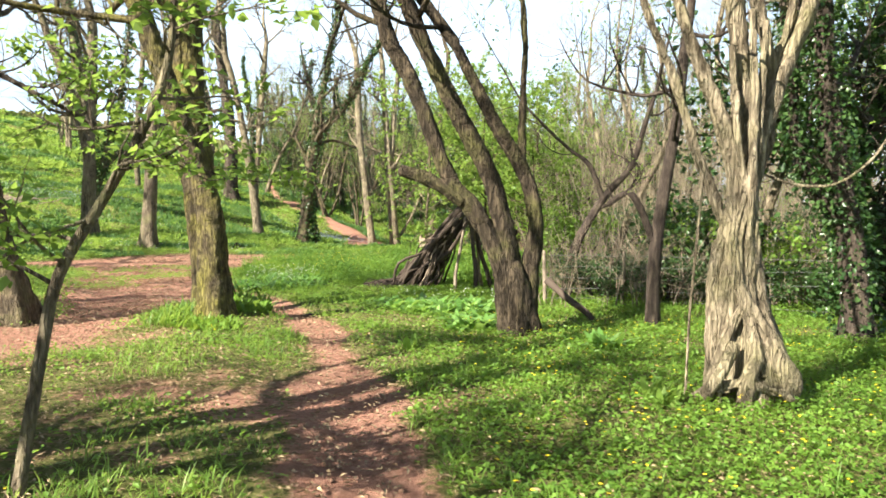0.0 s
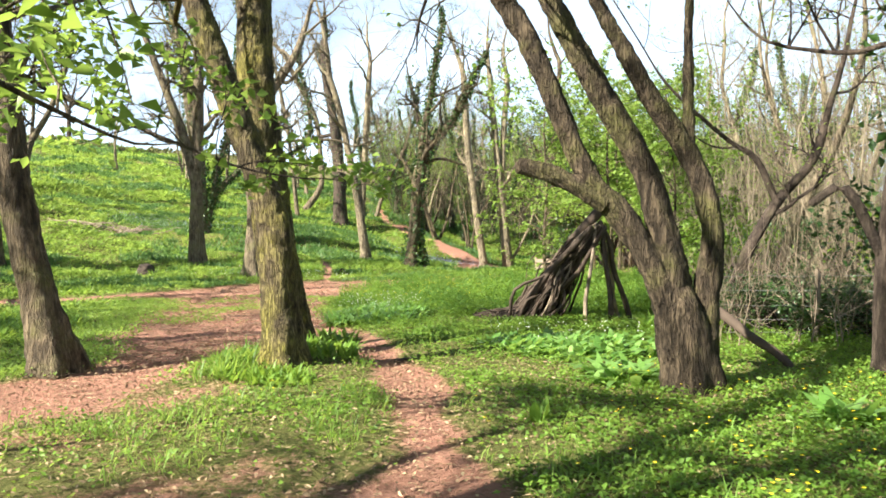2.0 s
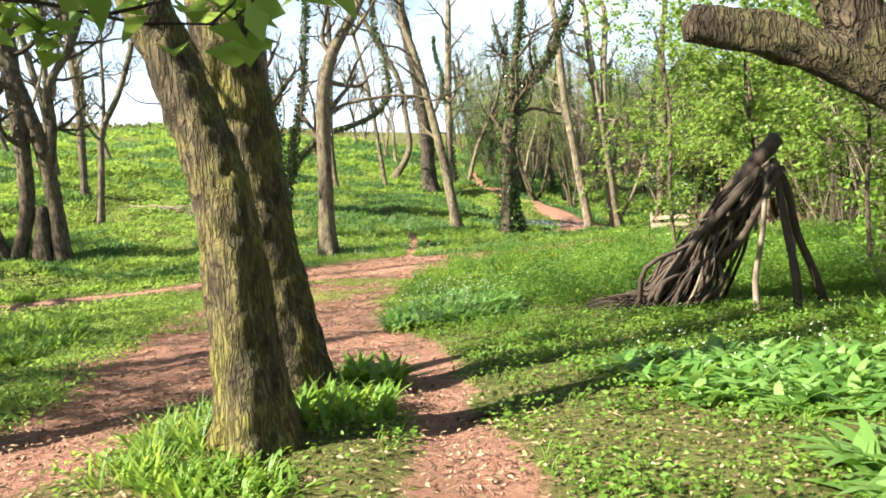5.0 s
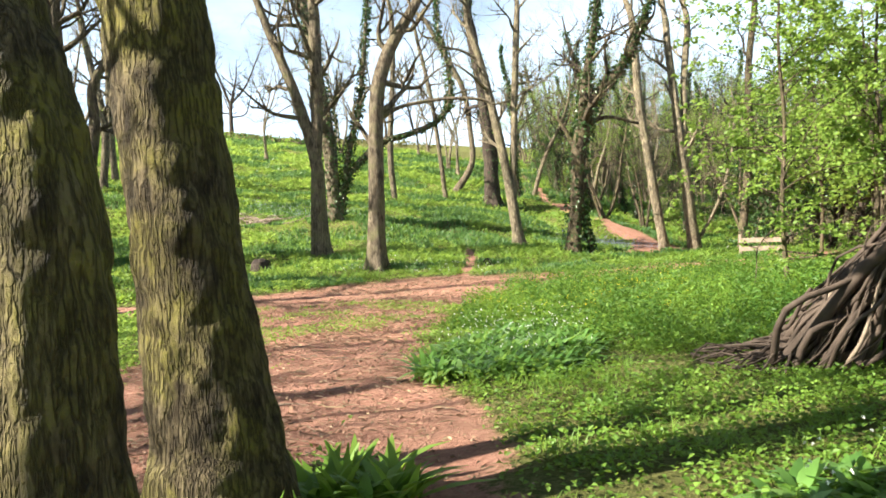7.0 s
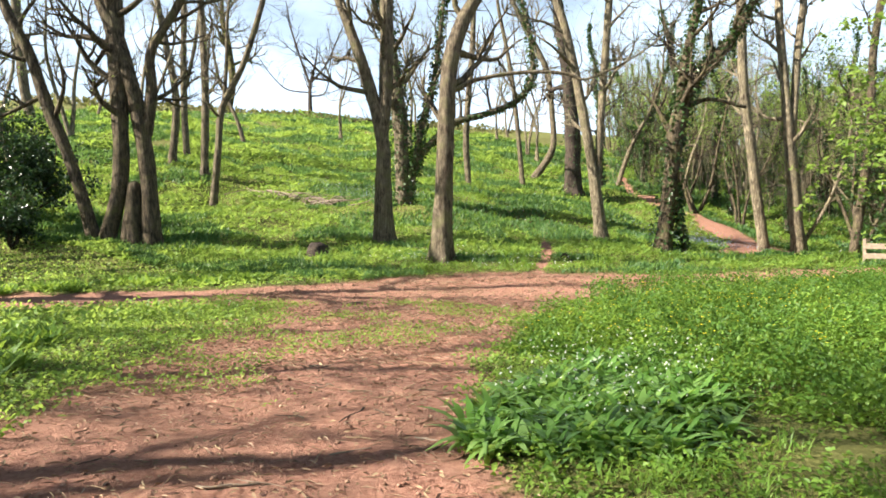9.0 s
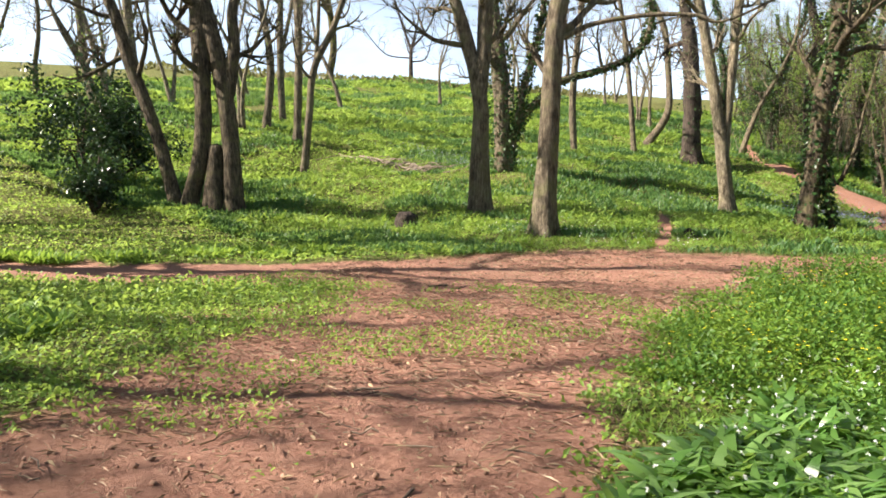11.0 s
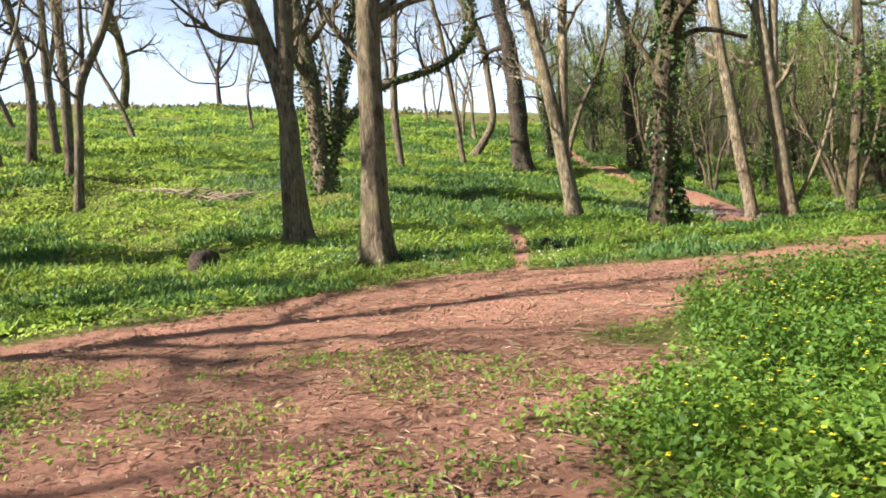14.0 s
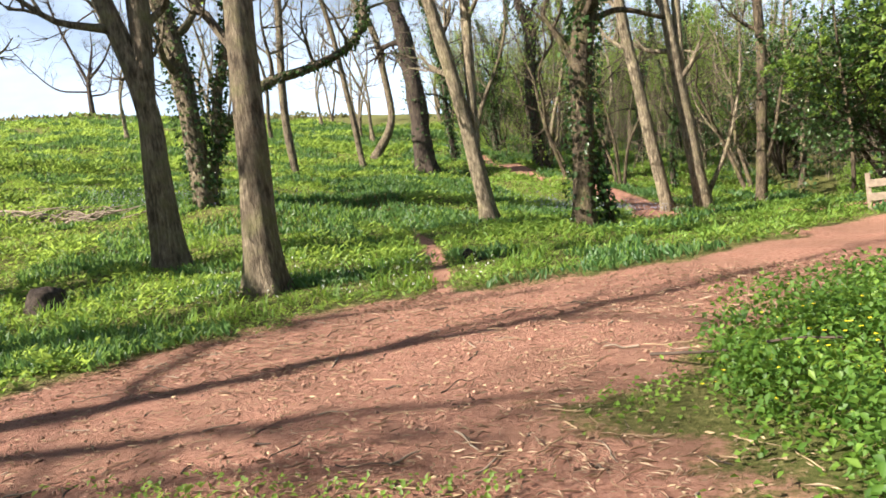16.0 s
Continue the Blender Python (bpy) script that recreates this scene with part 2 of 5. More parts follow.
def land(x, y):
    """Height of the ground: flat along the walk, a long bank rising ahead to a crest."""
    x, y = np.asarray(x, float), np.asarray(y, float)
    s = -0.848 * x + 0.53 * y
    up = 0.2337 * 1.6 * np.log1p(np.exp(np.clip((s - 30.0) / 1.6, -40, 40)))
    z = 16.3 - 1.2 * np.log1p(np.exp(np.clip((16.3 - up) / 1.2, -40, 40)))
    z = z + mound(x, y, -18.5, 39.5, 4.5, 0.6) + mound(x, y, -13.5, 32.0, 4.0, 0.3) + mound(x, y, 0.0, 52.5, 6.0, -0.6)
    z = z + mound(x, y, -27.3, 35.4, 2.8, -0.4) + mound(x, y, -31.5, 38.5, 3.0, 0.25) + mound(x, y, -9.8, 40.0, 3.0, 0.3)
    z = z + mound(x, y, -3.5, 10.75, 0.62, 0.2)
    hill = np.clip((s - 27) / 8, 0, 1)
    z = z + hill * (0.6 * vnoise(x / 4.5, y / 4.5) + 0.36 * vnoise(x / 1.5 + 9, y / 1.5))
    z = z + 0.07 * vnoise(x / 2.1 + 40, y / 2.1 + 3) + 0.03 * vnoise(x / 0.5, y / 0.5 + 17) - 0.03
    return z


PATHS = (
    ((0.3, -6, 0.6), (0.05, 2, 0.52), (-0.3, 3.8, 0.5), (-1.1, 7.6, 0.34), (-1.75, 9.9, 0.4), (-2.3, 11.2, 0.36), (-3.6, 13.7, 0.5), (-5.4, 16, 0.85), (-7.2, 19, 1.5), (-8.5, 21.8, 2.75)),
    ((-60, 8, 1.0), (-24, 17.3, 1.2), (-17, 19.8, 1.2), (-14, 21.4, 1.5), (-11.3, 23.5, 2.2), (-8.6, 25.9, 2.8), (-5.5, 28.7, 2.0), (-2.2, 31.4, 2.1), (1.5, 35.2, 2.0), (4.5, 40, 1.8), (8, 60, 1.8)),
    ((-14, 2, 0.9), (-8, 6.2, 0.9), (-5.6, 9.0, 1.05), (-5.1, 11.2, 1.1), (-6.0, 14.0, 1.8), (-7.0, 16.8, 2.1), (-8.2, 19.3, 1.5)),
    ((-9.0, 29.0, 0.24), (-9.9, 32.5, 0.14), (-11.2, 36, 0.14), (-12.6, 39.5, 0.1), (-13.6, 43, 0.12)),
    ((0.5, 37, 1.0), (-2.0, 43.0, 0.7), (-4.2, 49.0, 1.0), (-7.3, 53.4, 1.2), (-11.0, 57.0, 0.7), (-13.6, 59.6, 0.6), (-16.0, 66.5, 0.45), (-20, 76, 0.3)),
    ((-6.5, 40.0, 0.5), (-5.4, 44.0, 0.7), (-5.6, 49.0, 1.0)),
)
# ground that is worn thin, green and earth in patches: x, y, half length, half width, turn
WORN = ((-10.0, 19.4, 3.0, 1.5, 32.0), (-3.0, 6.8, 1.9, 2.8, 20.0), (-4.2, 9.4, 1.0, 1.2, 0.0), (-9.6, 16.2, 2.2, 1.2, 30.0), (0.2, 4.8, 0.9, 1.8, 5.0))


def bareness(x, y):
    """1 on trodden earth, 0 in the green."""
    x, y = np.asarray(x, float), np.asarray(y, float)
    best = np.full(x.shape, -9.0)
    for line in PATHS:
        for (x0, y0, w0), (x1, y1, w1) in zip(line, line[1:]):
            dx, dy = x1 - x0, y1 - y0
            k = np.clip(((x - x0) * dx + (y - y0) * dy) / (dx * dx + dy * dy), 0, 1)
            w = w0 + (w1 - w0) * k
            away = np.hypot(x - x0 - k * dx, y - y0 - k * dy)
            best = np.maximum(best, (w - away) / (0.25 + 0.35 * w))
    for cx, cy, ra, rb, turn in WORN:
        c, d = math.cos(math.radians(turn)), math.sin(math.radians(turn))
        away = np.hypot(((x - cx) * c + (y - cy) * d) / ra, ((y - cy) * c - (x - cx) * d) / rb)
        best = np.maximum(best, np.where(away < 1.6, -0.28 - 1.2 * np.maximum(away - 0.8, 0), -9.0))
    best = best + np.clip((y - 34) / 6, 0, 1) * (1.5 * vnoise(x / 2.6 + 2, y / 2.6) - 0.15)
    best = best + 0.9 * vnoise(x / 1.3, y / 1.3) + 0.5 * vnoise(x / 0.45 + 5, y / 0.45)
    return np.clip(0.5 + 0.6 * best, 0, 1)


# ---- mesh helpers ----
def mesh_of(name, verts, faces, material, smooth=True):
    """A mesh from an (N, 3) array and a list of (M, 3) or (M, 4) index arrays."""
    me = bpy.data.meshes.new(name)
    faces = [np.asarray(f, np.int32) for f in faces if len(f)]
    sizes = np.concatenate([np.full(len(f), f.shape[1], np.int32) for f in faces])
    loops = np.concatenate([f.ravel() for f in faces])
    me.vertices.add(len(verts))
    me.vertices.foreach_set("co", np.asarray(verts, np.float32).ravel())
    me.loops.add(len(loops))
    me.loops.foreach_set("vertex_index", loops)
    me.polygons.add(len(sizes))
    me.polygons.foreach_set("loop_start", np.concatenate([[0], np.cumsum(sizes)[:-1]]).astype(np.int32))
    me.polygons.foreach_set("loop_total", sizes)
    me.update(calc_edges=True)
    if smooth:
        me.polygons.foreach_set("use_smooth", np.ones(len(sizes), bool))
    me.materials.append(material)
    return me


class Heap:
    """Collects vertices and faces of many pieces for one mesh."""

    def __init__(self):
        self.v, self.q, self.t, self.n = [], [], [], 0

    def add(self, v, q=None, t=None):
        if q is not None and len(q):
            self.q.append(np.asarray(q) + self.n)
        if t is not None and len(t):
            self.t.append(np.asarray(t) + self.n)
        self.v.append(v)
        self.n += len(v)

    def mesh(self, name, material, smooth=True):
        faces = []
        if self.q:
            faces.append(np.concatenate(self.q))
        if self.t:
            faces.append(np.concatenate(self.t))
        return mesh_of(name, np.concatenate(self.v), faces, material, smooth)


def part(name, heap, material, parent, label="", smooth=True):
    ob = new(name, heap.mesh(name, material, smooth))
    ob.parent = parent
    ob.matrix_parent_inverse = parent.matrix_basis.inverted()
    return tagged(ob, label) if label else ob


def thing(name, place, label, category, group=""):
    ob = new(name)
    ob.empty_display_size = 0.3
    ob.matrix_basis = Matrix.Translation(place)
    return tagged(ob, label, category, group)


def smooth_line(pts, step):
    """Catmull-Rom through rows of (x, y, z, r)."""
    p = np.asarray(pts, float)
    p = np.vstack([2 * p[0] - p[1], p, 2 * p[-1] - p[-2]])
    out = []
    for i in range(1, len(p) - 2):
        a, b2, c, d = p[i - 1], p[i], p[i + 1], p[i + 2]
        k = max(1, int(np.ceil(np.linalg.norm((c - b2)[:3]) / step)))
        t = np.arange(k)[:, None] / k
        out.append(0.5 * (2 * b2 + (c - a) * t + (2 * a - 5 * b2 + 4 * c - d) * t ** 2 + (3 * b2 - a - 3 * c + d) * t ** 3))
    out.append(p[-2:-1])
    q = np.vstack(out)
    q[:, 3] = np.maximum(q[:, 3], 0.002)
    return q


def tube(heap, line, sides, rough=0.0, ridges=0.0, seed=0.0, flare=0.0, cap=True):
    """A tapered tube along rows of (x, y, z, r), with lumps, bark ridges and a root flare."""
    c, r = line[:, :3], line[:, 3]
    tan = np.gradient(c, axis=0)
    tan /= np.linalg.norm(tan, axis=1)[:, None] + 1e-9
    ref = np.array([1.0, 0.13, 0.0]) if abs(tan[:, 2]).mean() > 0.5 else np.array([0.0, 0.1, 1.0])
    u = ref - tan * (tan @ ref)[:, None]
    u /= np.linalg.norm(u, axis=1)[:, None]
    w = np.cross(tan, u)
    a = np.arange(sides) * 2 * np.pi / sides
    run = np.concatenate([[0], np.cumsum(np.linalg.norm(np.diff(c, axis=0), axis=1))])
    rad = np.repeat(r[:, None], sides, 1)
    if rough:
        rad = rad * (1 + rough * 2 * (vnoise(np.cos(a)[None] * 1.2 + seed + 30, run[:, None] * 1.1 + np.sin(a)[None] * 1.2 + 50)))
    if ridges:
        cells = max(6.0, r.mean() / 0.011)
        wave = a[None] / 6.2832 * cells + 0.6 * vnoise(a[None] * 3, run[:, None] * 5)
        rad = rad + ridges * 2 * vnoise(wave + seed, run[:, None] * 9) + ridges * vnoise(wave * 2.1, run[:, None] * 25 + 9) + ridges * 0.9 * vnoise(np.cos(a)[None] * 2 + 60, run[:, None] * 2.5 + 2 * np.sin(a)[None])
    if flare:
        lobes = 0.55 + 0.45 * np.sin(a * 5 + seed) + 0.25 * np.sin(a * 3 + 2 * seed)
        rad = rad * (1 + flare * np.exp(-np.maximum(run[:, None] - 0.16, 0) / (1.3 * r[0])) * lobes[None])
    v = c[:, None] + rad[..., None] * (np.cos(a)[None, :, None] * u[:, None] + np.sin(a)[None, :, None] * w[:, None])
    n = len(c)
    i, j = np.meshgrid(np.arange(n - 1), np.arange(sides), indexing="ij")
    j2 = (j + 1) % sides
    q = np.stack([i * sides + j, i * sides + j2, (i + 1) * sides + j2, (i + 1) * sides + j], -1).reshape(-1, 4)
    v = v.reshape(-1, 3)
    tri = []
    if cap:
        v = np.vstack([v, c[-1] + tan[-1] * r[-1] * 0.4])
        k = np.arange(sides)
        tri = np.stack([(n - 1) * sides + k, (n - 1) * sides + (k + 1) % sides, np.full(sides, n * sides)], -1)
    heap.add(v, q, tri)


def unit(v):
    return v / (np.linalg.norm(v, axis=-1, keepdims=True) + 1e-9)


def leaves(heap, pos, axis, length, width, fold=0.25):
    """Folded four-cornered leaves, all at once."""
    n = len(pos)
    if not n:
        return
    axis = unit(axis)
    side = unit(np.cross(axis, rng.normal(0, 1, (n, 3)) * 0.45 + np.array([0, 0, 1.0])))
    up = np.cross(side, axis)
    length, width = np.broadcast_to(length, n)[:, None], np.broadcast_to(width, n)[:, None]
    mid = pos + axis * length * 0.45
    v = np.stack([pos, mid + side * width * 0.5 + up * width * fold, pos + axis * length - up * length * 0.12, mid - side * width * 0.5 + up * width * fold], 1).reshape(-1, 3)
    k = np.arange(n)[:, None] * 4
    heap.add(v, None, np.concatenate([k + [0, 2, 1], k + [0, 3, 2]]))


def blades(heap, pos, az, lean, length, width, droop, segs=3, belly=0.45):
    """Long arching leaves: strips that bend over."""
    n = len(pos)
    t = np.linspace(0, 1, segs + 1)[None, :, None]
    out = np.stack([np.cos(az), np.sin(az), 0 * az], -1)[:, None]
    side = np.stack([-np.sin(az), np.cos(az), 0 * az], -1)[:, None]
    ln, la, dr = length[:, None, None], lean[:, None, None], droop[:, None, None]
    c = pos[:, None] + out * ln * (np.sin(la) * t + dr * 0.5 * t * t) + np.array([0, 0, 1.0]) * ln * (np.cos(la) * t - dr * 0.55 * t * t)
    prof = np.sin(np.pi * np.clip(t ** belly * 0.93 + 0.05, 0, 1))
    hw = width[:, None, None] * 0.5 * prof
    v = np.concatenate([c - side * hw, c + side * hw], 1).reshape(-1, 3)
    m = 2 * (segs + 1)
    i = np.arange(segs)
    cell = np.stack([i, i + segs + 1, i + segs + 2, i + 1], -1)
    heap.add(v, (np.arange(n)[:, None, None] * m + cell[None]).reshape(-1, 4))


def grow(heap, p, d, length, r, level, tips, bend=0.25, lift=0.15, kids=(4, 7), top=3, shrink=0.62):
    """A limb that wanders, tapers and forks into smaller ones."""
    k = 5 if level < 2 else 4
    pts, q, way = [(*p, r)], np.array(p, float), np.array(d, float)
    for i in range(k):
        way = unit(way + rng.normal(0, bend, 3) + np.array([0, 0, lift]))
        q = q + way * length / k
        pts.append((*q, r * (1 - 0.8 * (i + 1) / k)))
    line = smooth_line(pts, length / 8 if level < 2 else length / 4)
    tube(heap, line, (7, 5, 4, 3)[min(level, 3)], cap=False)
    if level >= top:
        tips.append(line[1:, :3])
        return
    for _ in range(rng.integers(*kids)):
        f = rng.uniform(0.3, 1.0)
        at = line[int(f * (len(line) - 1))]
        side = unit(np.cross(way, rng.normal(0, 1, 3)))
        go = unit(way * rng.uniform(0.3, 0.9) + side * rng.uniform(0.5, 1.0))
        grow(heap, at[:3], go, length * shrink * rng.uniform(0.6, 1.1), max(0.004, at[3] * 0.7), level + 1, tips, bend, lift, kids, top, shrink)


def tree(stems, label, material, group="", crown=None, ivy=0.0, leafy=0, sides=12, step=0.3, rough=0.1, ridges=0.0, flare=0.5, root=True, leaf_mat=None, leaf_size=0.07, broken=()):
    """A tree from its stems, rows of (x, y, z, r) from the foot up. crown: metres that each stem goes on above its last row."""
    x0, y0 = stems[0][0][:2]
    own = thing("tree", (x0, y0, float(land(x0, y0))), label, "tree", group)
    tips, twigs = [], Heap()
    for k, rows in enumerate(stems):
        rows = [tuple(q) for q in rows]
        if k == 0 or rows[0][2] - float(land(*rows[0][:2])) < 0.45:
            fx, fy, fz, fr = rows[0]
            low = float(land(fx, fy)) - 0.15
            if low < fz - 0.02:
                rows = [(fx, fy, low, fr * 1.05)] + (rows if fz - low > 0.12 else rows[1:])
            foot = flare
        else:
            foot = 0.0
        if crown and k not in broken:
            a, b2 = np.array(rows[-2]), np.array(rows[-1])
            way = unit((b2 - a)[:3])
            q, r = b2[:3].copy(), b2[3]
            for i in range(4):
                way = unit(way + rng.normal(0, 0.18, 3) + np.array([0, 0, 0.22]))
                q = q + way * crown / 4
                rows.append((*q, max(0.012, r * (1 - 0.22 * (i + 1)))))
        line = smooth_line(rows, step)
        h = Heap()
        tube(h, line, sides, rough, ridges, seed=x0 * 3.1 + k, flare=foot)
        part("trunk" if k == 0 else "stem", h, material, own)
        if crown and k not in broken:
            n = len(line)
            first = max(1, int(n * (0.45 if step < 0.15 else 0.3)))
            for i in np.linspace(first, n - 2, max(3, int(crown * (1.3 if step < 0.15 else 1.8)))).astype(int):
                side = unit(np.cross(line[i + 1, :3] - line[i, :3], rng.normal(0, 1, 3)))
                go = unit(side + np.array([0, 0, rng.uniform(0.1, 0.8)]))
                grow(twigs, line[i, :3], go, rng.uniform(0.35, 0.6) * crown, line[i, 3] * 0.5, 1, tips)
        if ivy:
            near = 0.5 if step < 0.15 else 1.0
            m = int(ivy * 130 * (line[-1, 2] - line[0, 2]) / near ** 2)
            i = rng.integers(0, max(2, int(len(line) * 0.9)), m)
            ang = rng.uniform(0, 6.283, m)
            off = np.stack([np.cos(ang), np.sin(ang), 0 * ang], -1)
            hi = Heap()
            on = rng.random(m)[:, None]
            pos = line[i, :3] * (1 - on) + line[np.minimum(i + 1, len(line) - 1), :3] * on + off * (line[i, 3] * rng.uniform(0.95, 1.6, m))[:, None] + rng.normal(0, 0.04, (m, 3))
            leaves(hi, pos, off * 0.7 + rng.normal(0, 0.5, (m, 3)) - np.array([0, 0, 0.5]), rng.uniform(0.08, 0.2, m) * near, rng.uniform(0.07, 0.17, m) * near)
            tagged(part("ivy", hi, IVY, own, "dark green ivy leaves climbing the bark"), kind="stuff")
    if twigs.n:
        tagged(part("branching", twigs, material, own, "bare forking branches and twigs"), kind="stuff")
    if leafy and tips:
        allp = np.concatenate(tips)
        pick = allp[rng.integers(0, len(allp), leafy)] + rng.normal(0, 0.09, (leafy, 3))
        hl = Heap()
        leaves(hl, pick, rng.normal(0, 1, (leafy, 3)) * np.array([1, 1, 0.5]), rng.uniform(0.6, 1.3, leafy) * leaf_size, rng.uniform(0.5, 0.9, leafy) * leaf_size)
        tagged(part("foliage", hl, leaf_mat or SPRING, own, "fresh yellow-green spring leaves"), kind="stuff")
    return own


# ---- ground ----
def spaced(lo, hi, step, far, ratio=1.16):
    mid = list(np.arange(lo, hi + step / 2, step))
    s, a, b2 = step, [lo], [hi]
    while a[-1] > -far:
        s *= ratio
        a.append(a[-1] - s)
    s = step
    while b2[-1] < far:
        s *= ratio
        b2.append(b2[-1] + s)
    return np.array(a[:0:-1] + mid + b2[1:])


gx, gy = spaced(-16.0, 4.0, 0.11, 900), spaced(-1.0, 32.0, 0.11, 900)
gx = np.concatenate([gx[gx < -34], np.arange(-34, -16.05, 0.3), gx[gx > -16.05]])
gy = np.concatenate([gy[gy < 32.05], np.arange(32.3, 72, 0.3), gy[gy > 72.2]])
GX, GY = np.meshgrid(gx, gy, indexing="ij")
GZ = land(GX, GY)
GB = bareness(GX, GY)
GZ = GZ - 0.05 * GB + GB * (0.035 * vnoise(GX / 0.35 + 8, GY / 0.35) + 0.02 * vnoise(GX / 0.16, GY / 0.16))
ni, nj = GX.shape
ii, jj = np.meshgrid(np.arange(ni - 1), np.arange(nj - 1), indexing="ij")
gq = np.stack([ii * nj + jj, (ii + 1) * nj + jj, (ii + 1) * nj + jj + 1, ii * nj + jj + 1], -1).reshape(-1, 4)
gm = mesh_of("ground", np.stack([GX, GY, GZ], -1).reshape(-1, 3), [gq], GROUND)
at = gm.attributes.new("bare", "FLOAT", "POINT")
at.data.foreach_set("value", GB.ravel().astype(np.float32))
tagged(new("ground", gm), "reddish trodden earth paths through green woodland floor", "ground", kind="structure")

# ---- trees ----
tree(
    (
        ((-3.29, 10.38, 0.17, 0.243), (-3.34, 10.40, 0.76, 0.207), (-3.37, 10.43, 1.49, 0.191), (-3.50, 10.42, 2.04, 0.178), (-3.69, 10.39, 2.60, 0.166), (-3.83, 10.37, 2.97, 0.158)),
    ),
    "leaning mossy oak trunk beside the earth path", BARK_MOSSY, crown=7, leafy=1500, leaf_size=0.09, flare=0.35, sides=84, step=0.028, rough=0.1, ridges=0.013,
)
tree(
    (
        ((-3.70, 11.62, -0.2, 0.37), (-3.73, 11.62, 0.15, 0.345), (-3.78, 11.63, 0.6, 0.3), (-3.88, 11.64, 1.45, 0.272), (-4.0, 11.66, 2.5, 0.256), (-4.12, 11.68, 3.6, 0.245)),
    ),
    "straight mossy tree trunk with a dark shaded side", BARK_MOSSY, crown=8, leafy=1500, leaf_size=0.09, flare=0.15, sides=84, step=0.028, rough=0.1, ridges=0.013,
)
tree(
    (
        ((-6.19, 10.38, 0.09, 0.254), (-6.33, 10.37, 0.77, 0.203), (-6.47, 10.35, 1.38, 0.189), (-6.62, 10.33, 2.20, 0.176), (-6.70, 10.33, 3.08, 0.162), (-6.76, 10.32, 3.89, 0.142)),
    ),
    "leaning grey-brown tree beside the trodden clearing", BARK_BROWN, crown=6, leafy=900, leaf_size=0.09, flare=0.5, sides=24, step=0.06, rough=0.1, ridges=0.013,
)
tree(
    (
        ((1.06, 9.91, 0.04, 0.25), (0.95, 9.90, 0.69, 0.215), (0.86, 9.88, 1.0, 0.15)),
        ((0.97, 9.86, 0.25, 0.16), (0.79, 9.88, 0.95, 0.176), (0.59, 9.86, 1.38, 0.150), (0.36, 9.84, 1.73, 0.139), (0.10, 9.82, 2.05, 0.113), (-0.18, 9.79, 2.71, 0.103), (-0.49, 9.76, 3.46, 0.098), (-0.80, 9.73, 4.08, 0.093)),
        ((0.27, 9.83, 1.80, 0.113), (-0.06, 9.80, 1.99, 0.093), (-0.33, 9.77, 2.11, 0.082), (-0.59, 9.74, 2.18, 0.077)),
        ((1.0, 9.95, 0.3, 0.17), (0.9, 9.9, 1.0, 0.168), (0.68, 9.88, 2.00, 0.124), (0.45, 9.86, 2.50, 0.118), (0.17, 9.83, 3.00, 0.113), (-0.15, 9.80, 3.63, 0.108), (-0.36, 9.78, 4.07, 0.103)),
        ((1.15, 9.95, 0.2, 0.15), (1.18, 9.94, 0.81, 0.139), (1.27, 9.94, 1.42, 0.108), (1.14, 9.93, 2.04, 0.103), (0.94, 9.91, 2.45, 0.098), (0.65, 9.88, 2.92, 0.088), (0.28, 9.84, 3.61, 0.077), (0.02, 9.82, 4.05, 0.072)),
        ((1.07, 9.92, 2.23, 0.062), (1.07, 9.92, 2.90, 0.051), (1.08, 9.93, 3.46, 0.044), (1.09, 9.93, 4.01, 0.039)),
    ),
    "old leaning tree with several stems and a broken limb", BARK_OLD_SHADED, crown=6, leafy=700, broken=(0, 2), flare=0.3, sides=48, step=0.04, rough=0.2, ridges=0.013,
)
